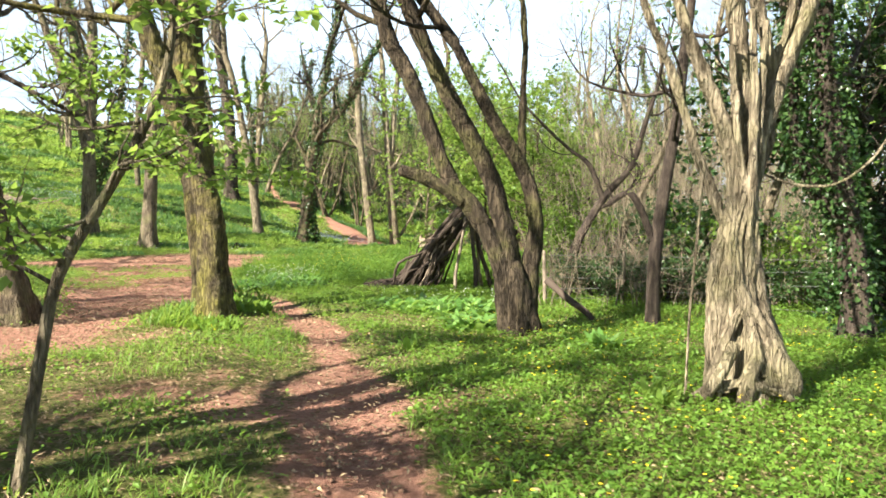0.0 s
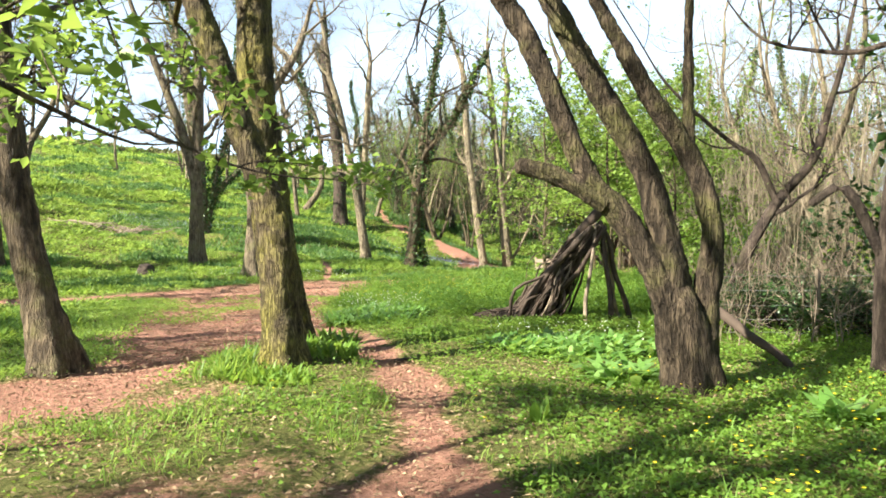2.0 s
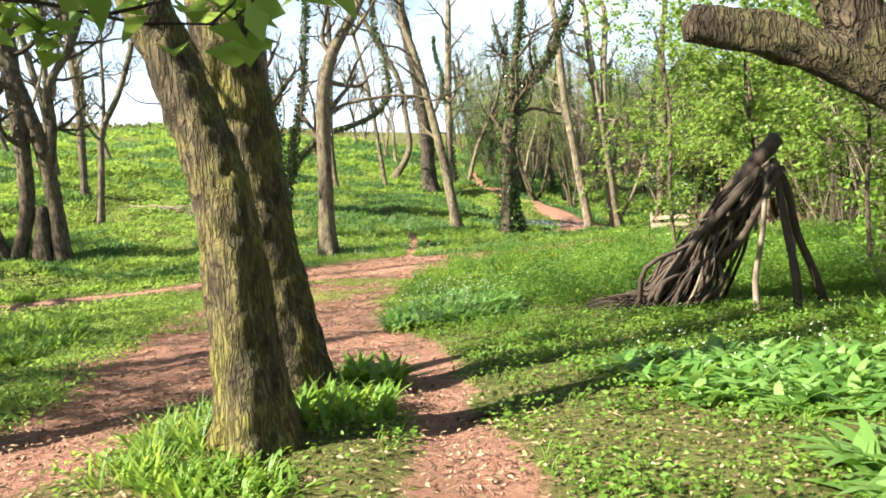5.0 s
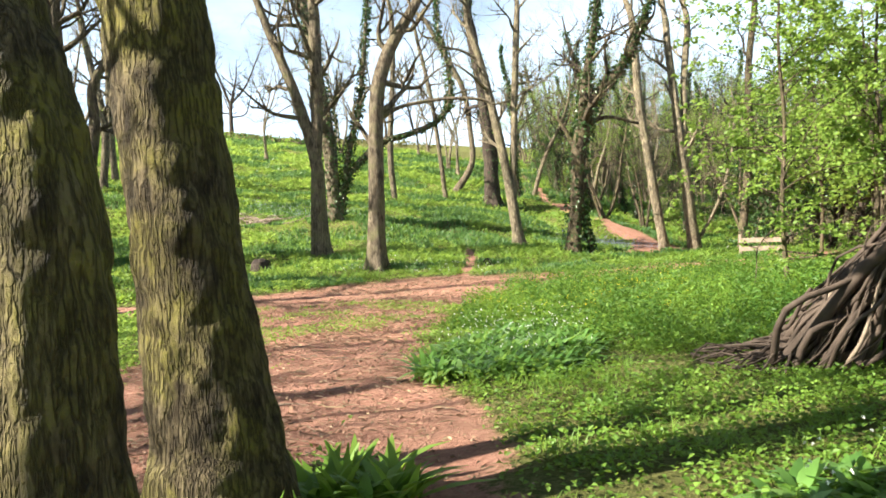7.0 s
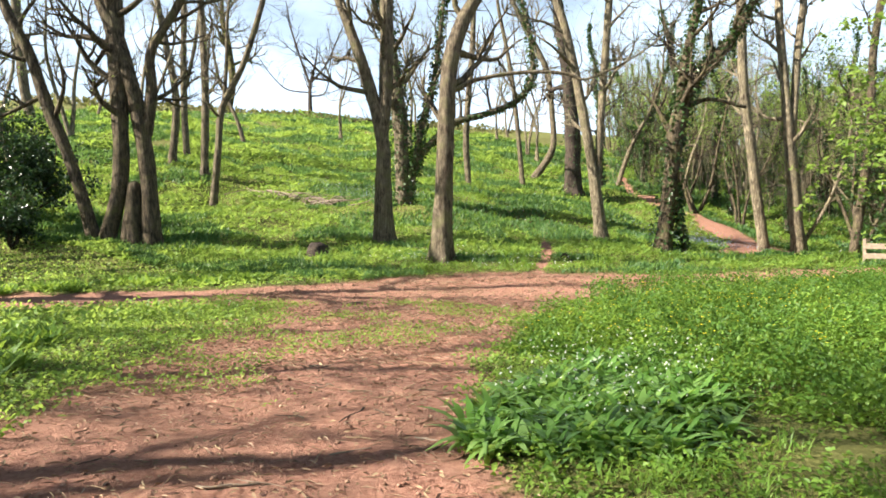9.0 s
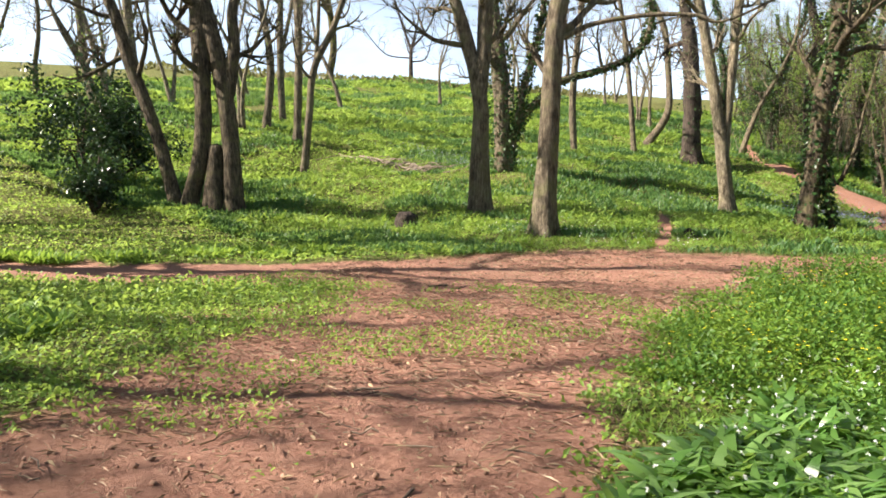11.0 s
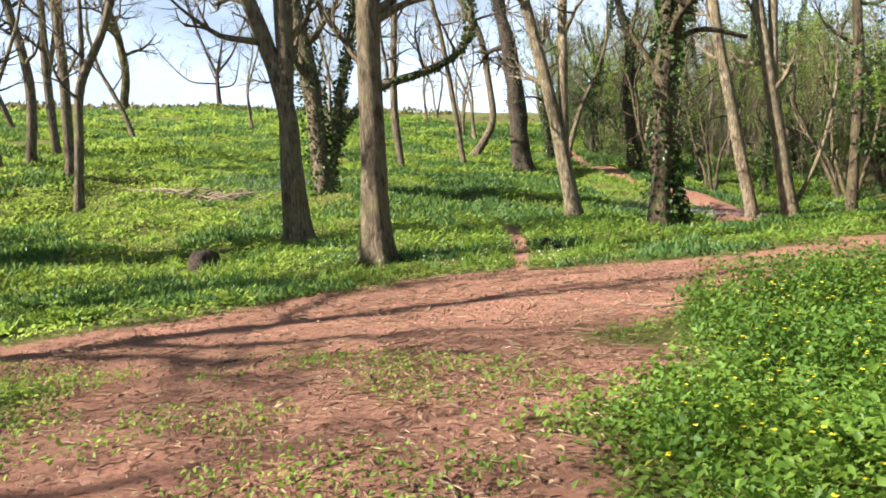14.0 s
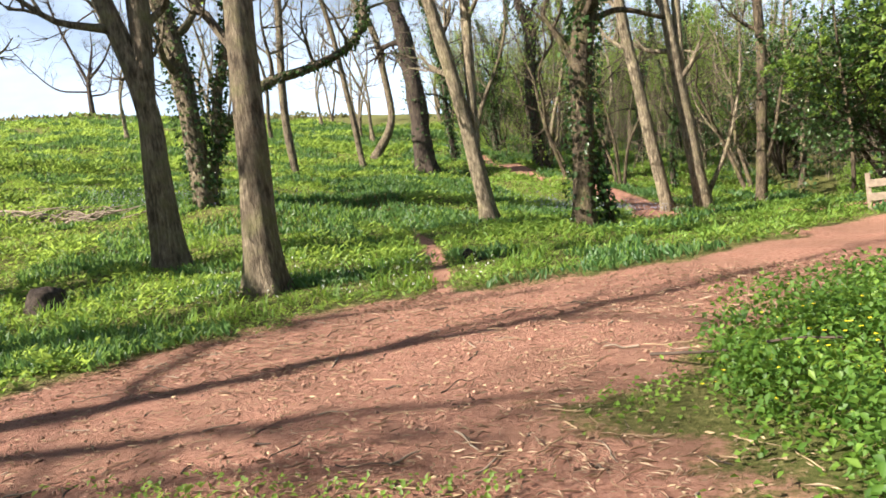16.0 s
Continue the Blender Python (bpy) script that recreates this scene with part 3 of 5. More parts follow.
tree(
    (
        ((2.48, 6.15, 0.22, 0.140), (2.45, 6.17, 0.71, 0.109), (2.46, 6.20, 1.39, 0.081), (2.51, 6.22, 1.83, 0.077), (2.36, 6.24, 2.46, 0.063), (2.13, 6.26, 3.04, 0.053), (2.01, 6.28, 3.43, 0.045)),
        ((2.67, 6.15, 0.22, 0.123), (2.64, 6.18, 0.90, 0.098), (2.61, 6.21, 1.58, 0.088), (2.72, 6.23, 2.22, 0.073), (2.96, 6.26, 2.95, 0.067), (3.15, 6.28, 3.44, 0.060)),
        ((2.34, 6.15, 0.27, 0.070), (2.35, 6.19, 1.09, 0.053), (2.51, 6.21, 1.73, 0.060), (2.55, 6.24, 2.56, 0.077), (2.49, 6.28, 3.43, 0.070)),
        ((2.77, 6.16, 0.32, 0.088), (2.66, 6.19, 1.10, 0.053), (2.68, 6.22, 1.88, 0.045), (2.82, 6.25, 2.71, 0.039), (2.69, 6.28, 3.44, 0.053)),
        ((2.46, 6.20, 1.39, 0.039), (2.21, 6.22, 2.02, 0.039), (1.96, 6.25, 2.79, 0.032), (1.71, 6.28, 3.43, 0.024)),
        ((2.82, 6.15, 0.08, 0.158), (2.84, 6.16, 0.42, 0.123), (2.71, 6.18, 0.81, 0.070)),
        ((2.30, 6.05, 0.15, 0.05), (2.42, 6.02, 0.6, 0.04), (2.58, 6.0, 1.0, 0.035), (2.62, 6.05, 1.5, 0.035), (2.5, 6.1, 2.1, 0.03), (2.42, 6.12, 3.0, 0.028)),
        ((2.78, 6.0, 0.1, 0.06), (2.62, 5.98, 0.5, 0.045), (2.5, 5.98, 0.9, 0.04), (2.48, 6.02, 1.4, 0.036), (2.62, 6.08, 2.0, 0.03), (2.7, 6.1, 3.2, 0.026)),
        ((2.55, 5.98, 0.1, 0.055), (2.58, 5.97, 0.6, 0.05), (2.55, 6.0, 1.2, 0.04), (2.6, 6.06, 2.2, 0.035), (2.58, 6.1, 3.3, 0.03)),
        ((2.3, 5.9, 0.12, 0.03), (2.45, 5.85, 0.2, 0.035), (2.62, 5.86, 0.24, 0.035), (2.8, 5.92, 0.16, 0.03)),
        ((2.38, 6.16, 0.32, 0.053), (2.51, 6.19, 1.29, 0.032), (2.80, 6.23, 2.22, 0.039), (2.84, 6.26, 2.85, 0.042), (2.98, 6.27, 3.29, 0.035)),
        ((2.25, 6.0, 0.02, 0.05), (2.2, 5.88, 0.12, 0.055), (2.3, 5.84, 0.3, 0.05), (2.44, 5.95, 0.5, 0.04)),
        ((2.9, 5.98, 0.0, 0.07), (2.86, 5.86, 0.2, 0.085), (2.76, 5.86, 0.42, 0.07), (2.68, 5.98, 0.7, 0.05)),
        ((2.12, 6.1, 0.0, 0.03), (2.3, 5.9, 0.16, 0.035), (2.55, 5.8, 0.2, 0.03), (2.85, 5.78, 0.08, 0.025)),
        ((2.5, 5.86, 0.02, 0.06), (2.5, 5.82, 0.22, 0.065), (2.6, 5.88, 0.44, 0.05), (2.56, 6.0, 0.75, 0.04)),
        ((2.7, 5.9, 0.6, 0.035), (2.5, 5.95, 0.95, 0.03), (2.42, 6.0, 1.4, 0.028), (2.58, 6.06, 1.9, 0.025), (2.66, 6.1, 2.6, 0.02)),
        ((2.68, 6.08, -0.05, 0.23), (2.7, 6.08, 0.3, 0.21), (2.64, 6.1, 0.75, 0.14), (2.58, 6.15, 1.4, 0.1)),
    ),
    "pale ivy-stemmed tree with twisted stems and exposed roots", BARK_PALE, crown=5, leafy=600, broken=(5, 6, 7, 8, 9, 11, 12, 13, 14, 15, 16), flare=0.12, sides=26, step=0.05, rough=0.28, ridges=0.012,
)
tree(
    (
        ((3.19, 10.87, 0.02, 0.109), (3.22, 10.89, 1.06, 0.095), (3.36, 10.92, 2.15, 0.088), (3.52, 10.95, 3.10, 0.080), (3.62, 10.98, 4.13, 0.073), (3.69, 10.99, 4.56, 0.066)),
        ((3.23, 10.89, 1.13, 0.058), (2.84, 10.87, 1.93, 0.051), (2.48, 10.84, 1.78, 0.044)),
    ),
    "slim dark tree standing among undergrowth", BARK_DARK, broken=(1,), crown=5, leafy=500, sides=12, step=0.15,
)
tree(
    (
        ((-12.29, 29.90, 0.35, 0.313), (-12.21, 30.06, 3.00, 0.263), (-12.11, 30.23, 5.84, 0.251), (-11.83, 30.44, 7.18, 0.226), (-11.46, 30.67, 8.01, 0.200)),
        ((-11.95, 30.30, 5.34, 0.084), (-11.30, 30.66, 5.67, 0.062), (-10.11, 31.30, 5.85, 0.056), (-9.08, 31.84, 5.80, 0.049), (-8.49, 32.15, 5.63, 0.035)),
    ),
    "straight smooth brown tree on the edge of the track", BARK_GREY, crown=6, leafy=300, sides=20, step=0.15, flare=0.75, rough=0.06,
)
tree(
    (
        ((-16.06, 32.87, 0.67, 0.285), (-16.16, 32.91, 2.93, 0.251), (-16.28, 32.93, 4.65, 0.235), (-16.91, 32.70, 7.18, 0.201), (-17.64, 32.41, 9.41, 0.168)),
        ((-16.38, 32.71, 0.88, 0.126), (-16.34, 32.81, 2.73, 0.126), (-16.21, 32.96, 4.55, 0.201), (-16.14, 33.10, 6.77, 0.235), (-16.13, 33.22, 9.39, 0.235)),
    ),
    "twin-stemmed brown tree on the grassy bank", BARK_GREY, crown=6, leafy=300, sides=16, step=0.2, flare=0.5, rough=0.1,
)
tree(
    (
        ((-19.27, 39.37, 2.43, 0.322), (-19.48, 39.44, 6.43, 0.343), (-19.88, 39.36, 9.54, 0.300), (-20.12, 39.33, 11.61, 0.279)),
        ((-19.09, 39.47, 2.51, 0.193), (-18.74, 39.74, 4.23, 0.172), (-17.97, 40.19, 5.23, 0.161), (-17.22, 40.62, 5.97, 0.161), (-15.97, 41.30, 6.34, 0.150), (-14.72, 41.99, 6.94, 0.139), (-14.11, 42.36, 8.04, 0.129), (-14.22, 42.39, 9.98, 0.096)),
        ((-18.80, 39.68, 3.84, 0.172), (-18.59, 39.88, 5.65, 0.161), (-18.15, 40.19, 7.45, 0.139), (-17.93, 40.39, 9.25, 0.118), (-17.72, 40.60, 11.58, 0.096)),
    ),
    "ivy-clad tree with a long curving side stem", BARK_GREY, crown=5, leafy=200, ivy=1.0, sides=14,
)
tree(
    (
        ((-23.46, 26.59, 1.11, 0.216), (-24.05, 26.37, 3.30, 0.193), (-24.80, 26.06, 5.35, 0.193), (-25.39, 25.83, 7.22, 0.169), (-26.03, 25.55, 8.52, 0.154)),
        ((-23.02, 26.83, 1.14, 0.247), (-22.67, 27.10, 3.29, 0.247), (-22.83, 27.18, 7.00, 0.277), (-22.90, 27.23, 8.85, 0.247)),
        ((-22.31, 27.20, 1.02, 0.339), (-22.30, 27.24, 1.98, 0.277), (-22.28, 27.30, 2.82, 0.231)),
        ((-21.73, 27.49, 0.73, 0.293), (-21.89, 27.52, 3.28, 0.262), (-22.27, 27.42, 5.51, 0.262), (-22.89, 27.19, 7.74, 0.277), (-23.28, 27.03, 8.86, 0.247)),
        ((-21.96, 27.53, 4.39, 0.200), (-21.81, 27.68, 5.87, 0.185), (-21.82, 27.73, 7.17, 0.154), (-21.11, 28.17, 8.55, 0.139)),
    ),
    "clump of leaning trunks grown from one root", BARK_BROWN, crown=6, leafy=400, broken=(2,), sides=16, step=0.2, flare=0.4,
)
tree(
    (
        ((-27.28, 35.63, 2.36, 0.185), (-27.12, 35.82, 4.77, 0.164), (-26.95, 36.01, 6.86, 0.152), (-26.13, 36.53, 8.81, 0.141), (-25.34, 37.08, 11.81, 0.130)),
        ((-26.92, 36.01, 6.60, 0.098), (-26.82, 36.15, 8.69, 0.087), (-26.79, 36.26, 10.78, 0.076)),
    ),
    "slender bare tree on the grassy bank", BARK_GREY, crown=5, leafy=150, group="bank trees",
)
tree(
    (
        ((-30.46, 38.17, 4.03, 0.205), (-30.47, 38.37, 8.63, 0.193), (-30.71, 38.43, 12.99, 0.181)),
    ),
    "slender bare tree on the grassy bank", BARK_GREY, crown=5, leafy=150, group="bank trees",
)
tree(
    (
        ((-33.77, 38.99, 4.61, 0.217), (-33.58, 39.25, 8.16, 0.205), (-34.21, 39.08, 11.86, 0.179), (-34.55, 38.98, 13.72, 0.167)),
    ),
    "slender bare tree on the grassy bank", BARK_GREY, crown=5, leafy=150, group="bank trees",
)
tree(
    (
        ((-37.46, 43.46, 5.34, 0.220), (-37.69, 43.55, 10.17, 0.205), (-37.70, 43.78, 15.46, 0.176)),
        ((-37.65, 43.54, 9.47, 0.117), (-37.09, 43.98, 12.63, 0.117), (-36.80, 44.26, 15.45, 0.103)),
    ),
    "slender bare tree on the grassy bank", BARK_GREY, crown=5, leafy=150, group="bank trees",
)
tree(
    (
        ((-19.38, 54.36, 3.71, 0.165), (-19.73, 54.35, 7.62, 0.150), (-20.08, 54.31, 10.88, 0.135), (-20.75, 54.11, 14.51, 0.120)),
    ),
    "slender bare tree on the grassy bank", BARK_GREY, crown=5, leafy=150, group="bank trees",
)
tree(
    (
        ((-21.64, 51.13, 3.31, 0.188), (-21.82, 51.19, 7.07, 0.203), (-21.55, 51.54, 11.59, 0.173), (-21.49, 51.72, 15.07, 0.173)),
    ),
    "slender bare tree on the grassy bank", BARK_GREY, crown=5, leafy=150, group="bank trees",
)
tree(
    (
        ((-43.99, 35.74, 4.91, 0.260), (-44.82, 35.29, 8.13, 0.234), (-45.32, 35.14, 12.53, 0.207)),
    ),
    "slender bare tree on the grassy bank", BARK_GREY, crown=5, leafy=150, group="bank trees",
)
tree(
    (
        ((-46.25, 37.76, 5.61, 0.195), (-47.26, 37.23, 9.61, 0.181), (-48.07, 36.80, 12.66, 0.154)),
    ),
    "slender bare tree on the grassy bank", BARK_GREY, crown=5, leafy=150, group="bank trees",
)
tree(
    (
        ((-55.56, 45.22, 8.36, 0.388), (-56.24, 44.93, 12.55, 0.353), (-56.74, 44.86, 18.94, 0.318)),
    ),
    "slender bare tree on the grassy bank", BARK_GREY, crown=5, leafy=150, group="bank trees",
)
tree(
    (
        ((-15.93, 54.41, 2.75, 0.524), (-16.22, 54.49, 8.08, 0.407), (-16.55, 54.47, 11.58, 0.334), (-17.05, 54.36, 15.09, 0.320)),
    ),
    "dark tree wrapped in thick dead ivy vines", BARK_DARK, crown=5, sides=16, rough=0.35, ivy=0.3,
)
tree(
    (
        ((-10.24, 40.01, 0.51, 0.258), (-10.67, 39.93, 3.96, 0.210), (-11.18, 39.79, 6.96, 0.191), (-11.65, 39.65, 9.26, 0.172), (-11.96, 39.53, 10.41, 0.163)),
        ((-10.46, 39.98, 2.46, 0.153), (-10.30, 40.23, 6.26, 0.163), (-10.07, 40.53, 10.39, 0.144)),
    ),
    "pale sunlit tree forking low on the bank", BARK_PALE, crown=5, leafy=200,
)
tree(
    (
        ((-7.45, 37.80, -0.03, 0.305), (-7.20, 38.05, 2.63, 0.289), (-6.97, 38.28, 4.98, 0.305), (-6.40, 38.65, 6.55, 0.238), (-5.45, 39.20, 7.68, 0.187)),
        ((-6.97, 38.28, 4.98, 0.187), (-6.75, 38.49, 7.12, 0.170), (-6.31, 38.82, 9.37, 0.153)),
        ((-6.75, 38.41, 5.45, 0.102), (-5.98, 38.84, 5.76, 0.076), (-4.80, 39.45, 5.46, 0.060)),
        ((-6.71, 38.21, 0.33, 0.102), (-7.01, 38.13, 2.12, 0.085), (-6.95, 38.19, 2.63, 0.060)),
    ),
    "ivy-topped tree bending over the track", BARK_BROWN, crown=5, leafy=300, ivy=1.0, broken=(2, 3),
)
tree(
    (
        ((-4.86, 49.11, 0.02, 0.250), (-5.38, 49.02, 4.34, 0.227), (-5.77, 48.97, 7.90, 0.216), (-5.95, 49.06, 12.00, 0.204)),
    ),
    "slender pale tree beside a bare earth patch", BARK_PALE, crown=5, leafy=200,
)
tree(
    (
        ((-3.40, 50.38, -0.02, 0.344), (-3.73, 50.40, 4.36, 0.276), (-3.97, 50.39, 7.13, 0.230), (-4.27, 50.39, 10.73, 0.207), (-4.33, 50.42, 12.11, 0.195)),
        ((-3.71, 50.45, 5.19, 0.195), (-3.50, 50.74, 9.33, 0.184), (-3.26, 50.99, 12.10, 0.173)),
        ((-3.21, 50.49, 0.06, 0.104), (-2.00, 51.23, 2.40, 0.081), (-1.29, 51.72, 4.88, 0.069)),
    ),
    "pale forked tree beside a bare earth patch", BARK_PALE, crown=5, leafy=300,
)
tree(
    (
        ((-0.97, 51.61, -0.46, 0.227), (-0.71, 51.79, 1.96, 0.215), (-0.33, 52.04, 5.60, 0.202), (-0.22, 52.19, 9.55, 0.177), (0.24, 52.48, 13.18, 0.164)),
    ),
    "slim brown tree at the bend of the track", BARK_BROWN, crown=5, leafy=300,
)
tree(
    (
        ((-20.73, 60.32, 4.63, 0.271), (-19.67, 60.97, 6.66, 0.237), (-19.80, 61.05, 10.01, 0.203), (-20.15, 60.97, 12.46, 0.203), (-21.47, 60.40, 15.33, 0.187), (-22.39, 60.00, 17.39, 0.169)),
    ),
    "bare tree with a curved trunk", BARK_GREY, crown=5, leafy=100,
)
tree(
    (
        ((-61.80, 86.62, 15.68, 0.307), (-61.93, 86.82, 19.11, 0.223), (-61.67, 87.07, 20.76, 0.168)),
        ((-61.92, 86.85, 19.45, 0.195), (-63.15, 86.54, 22.92, 0.139), (-64.48, 86.24, 27.07, 0.111)),
        ((-61.84, 86.91, 19.77, 0.168), (-60.15, 87.87, 21.96, 0.111), (-58.89, 88.71, 25.20, 0.084)),
        ((-61.81, 86.79, 17.96, 0.111), (-60.20, 87.56, 18.28, 0.084), (-59.62, 87.99, 20.23, 0.056)),
        ((-61.97, 86.75, 18.44, 0.111), (-64.87, 85.44, 19.06, 0.084), (-67.19, 84.56, 21.62, 0.056)),
    ),
    "bare spreading tree on the crest of the hill", BARK_DARK, crown=5,
)
tree(
    (
        ((-10.78, 59.33, 3.1, 0.36), (-10.9, 59.35, 6.6, 0.3), (-10.6, 59.5, 9.6, 0.3), (-10.95, 59.4, 11.6, 0.27)),
    ),
    "dark twisted ivy-stemmed tree beside the upper path", BARK_DARK, crown=5, ivy=0.7, leafy=200, sides=14, rough=0.3,
)
tree(
    (
        ((-61.69, 71.6, 13.4, 0.42), (-61.24, 72.1, 17.4, 0.4), (-61.8, 72.15, 21.4, 0.36), (-62.37, 72.07, 23.7, 0.3)),
    ),
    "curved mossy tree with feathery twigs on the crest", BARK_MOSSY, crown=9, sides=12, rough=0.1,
)

tree(
    (
        ((5.55, 9.6, 0.0, 0.2), (5.5, 9.65, 1.2, 0.17), (5.25, 9.7, 2.4, 0.16), (5.1, 9.7, 3.6, 0.14)),
        ((5.4, 9.65, 1.5, 0.1), (5.0, 9.7, 2.0, 0.09), (4.7, 9.7, 2.7, 0.075), (4.65, 9.7, 3.6, 0.06)),
    ),
    "dark crooked tree with ivy in the shade of the wood", BARK_DARK, crown=4, leafy=700, ivy=0.8, sides=14, step=0.12, rough=0.2, ridges=0.01,
)
tree(
    (
        ((2.5, 14.6, 0.0, 0.12), (2.7, 14.7, 1.0, 0.1), (3.3, 14.9, 2.0, 0.085), (3.9, 15.0, 2.7, 0.07), (4.2, 15.1, 3.6, 0.055)),
        ((3.3, 14.9, 2.0, 0.06), (3.0, 14.9, 2.7, 0.05), (2.6, 14.9, 3.0, 0.035)),
    ),
    "dark sideways-leaning hazel limb in the undergrowth", BARK_DARK, crown=3, leafy=500, sides=10, step=0.15, rough=0.15,
)

# ---- woods all round: a few grown forms, repeated ----
def wood_form(height, r, lean, label, material, leafy=0, ivy=0.0, stems=1):
    rows = []
    for k in range(stems):
        a = rng.uniform(0, 6.283)
        q, way = np.array([200.0 + 0.25 * k, -200.0, float(land(200, -200))]), np.array([lean * math.cos(a), lean * math.sin(a), 1.0])
        one = [(*q, r)]
        for i in range(4):
            way = unit(way + rng.normal(0, 0.16, 3) + np.array([0, 0, 0.15]))
            q = q + way * height * 0.14
            one.append((*q, r * (1 - 0.12 * (i + 1))))
        rows.append(one)
    return tree(rows, label, material, "woodland trees", crown=height * 0.45, leafy=leafy, ivy=ivy, sides=9, step=0.5, rough=0.12, leaf_size=0.1)


FORMS = [
    wood_form(11, 0.15, 0.15, "slender bare grey woodland tree", BARK_GREY, 250),
    wood_form(12, 0.13, 0.25, "thin leaning pale woodland tree", BARK_PALE, 350, stems=2),
    wood_form(9, 0.1, 0.3, "thin crooked brown woodland tree", BARK_BROWN, 1500, stems=3),
    wood_form(12, 0.17, 0.1, "dark ivy-clad woodland tree trunk", BARK_DARK, 200, ivy=1.2),
    wood_form(8, 0.08, 0.2, "young woodland tree coming into green leaf", BARK_PALE, 3600, stems=2),
]
# two forms for trees that stay out of view and only cast shade
SHADE = wood_form(13, 0.3, 0.15, "tall woodland tree in young leaf, added out of view for shade", BARK_BROWN, 900, stems=2)
LEAFY = wood_form(13, 0.3, 0.15, "tall woodland tree in full young leaf, added out of view for shade", BARK_BROWN, 2400, stems=2)


def stand(form, x, y, turn, size=1.0):
    m = Matrix.Translation((x, y, float(land(x, y)) - 0.05)) @ Matrix.Rotation(turn, 4, "Z")
    ob = copy_thing(form, m)
    ob.scale = (size, size, size)
    return ob


def thin_out(n, xa, xb, ya, yb, gap, keep):
    """Places at least gap apart inside a box, where keep(x, y) holds."""
    got = []
    for _ in range(n * 30):
        if len(got) >= n:
            break
        x, y = rng.uniform(xa, xb), rng.uniform(ya, yb)
        if keep(x, y) and all((x - a) ** 2 + (y - b2) ** 2 > gap * gap for a, b2 in got):
            got.append((x, y))
    return got


def off_paths(x, y):
    return float(bareness(x, y)) < 0.3


for x, y in thin_out(95, 4.0, 30.0, 12.0, 60.0, 1.4, lambda x, y: off_paths(x, y) and x > 4.0 + 0.03 * y):
    stand(FORMS[rng.integers(0, 5)], x, y, rng.uniform(0, 6.28), rng.uniform(0.75, 1.25))
for x, y in thin_out(150, -26.0, 12.0, 56.0, 115.0, 1.7, lambda x, y: off_paths(x, y) and x > -0.28 * y + 0.5):
    stand(FORMS[rng.integers(0, 5)], x, y, rng.uniform(0, 6.28), rng.uniform(0.8, 1.2))
for x, y in thin_out(14, -40.0, -14.0, 60.0, 100.0, 4.0, off_paths):
    stand(FORMS[rng.integers(0, 2)], x, y, rng.uniform(0, 6.28), rng.uniform(0.8, 1.1))
for x, y in thin_out(16, -62.0, -34.0, 20.0, 62.0, 5.0, lambda x, y: off_paths(x, y) and y < 0.3 * -x + 40):
    stand(FORMS[rng.integers(0, 2)], x, y, rng.uniform(0, 6.28), rng.uniform(0.9, 1.2))
# unseen trees added behind the walk and beside it, to throw the dappled shade
for x, y in ((-7.6, 0.8), (-13.5, -6.0), (-18.5, 5.9), (-6.0, -6.0), (4.0, -7.0), (8.5, 1.0), (-30.0, 17.0), (-34.0, 21.5)):
    stand(SHADE, x, y, rng.uniform(0, 6.28), rng.uniform(0.85, 1.1))
for x, y in ((-18.0, 4.0), (-19.5, 9.5)):
    stand(LEAFY, x, y, rng.uniform(0, 6.28), rng.uniform(0.9, 1.1))
for k, (x, y) in enumerate(((-5.2, -2.6), (-2.5, -5.0), (-15.5, 6.6))):
    stand(FORMS[(2, 4)[k % 2]], x, y, rng.uniform(0, 6.28), rng.uniform(1.1, 1.4))
for x, y, size in ((-23.0, 10.0, 1.1), (-25.5, 15.6, 1.6)):
    stand(SHADE, x, y, 2.0, size)
for ob in (*FORMS, SHADE, LEAFY):
    ob.matrix_basis = Matrix.Translation((rng.uniform(12, 26), rng.uniform(-12, 4), 0.0))

# ---- ground cover ----
def scatter(n, xa, xb, ya, yb, limit=0.45, soft=0.25, extra=None):
    x, y = rng.uniform(xa, xb, n), rng.uniform(ya, yb, n)
    keep = bareness(x, y) < limit + soft * (rng.random(n) - 0.5) * 2
    if extra is not None:
        keep &= extra(x, y)
    x, y = x[keep], y[keep]
    return np.stack([x, y, land(x, y)], -1)


def cover(name, pos, tall, size, material, label, category, spread=0.05, flat=0.35):
    n = len(pos)
    h = Heap()
    p = pos + np.stack([rng.normal(0, spread, n), rng.normal(0, spread, n), rng.uniform(0.0, 1.0, n) ** 1.4 * tall], -1)
    az = rng.uniform(0, 6.283, n)
    leaves(h, p, np.stack([np.cos(az), np.sin(az), rng.normal(0.15, flat, n)], -1), rng.uniform(0.6, 1.4, n) * size, rng.uniform(0.45, 0.85, n) * size)
    return tagged(new(name, h.mesh(name, material)), label, category, kind="stuff")


def lush(x, y):
    thick = 0.62 + 1.5 * vnoise(x / 1.1 + 70, y / 1.1) + 1.0 * vnoise(x / 0.35, y / 0.35 + 70) + 0.5 * np.clip(x + 0.5, -0.6, 0.6) - 0.3 * ((x < -0.6) & (y < 10)) - 0.55 * ((x < -6.3) & (y < 23) & (y > 11))
    return rng.random(len(x)) < np.clip(thick, 0.14, 1.0)


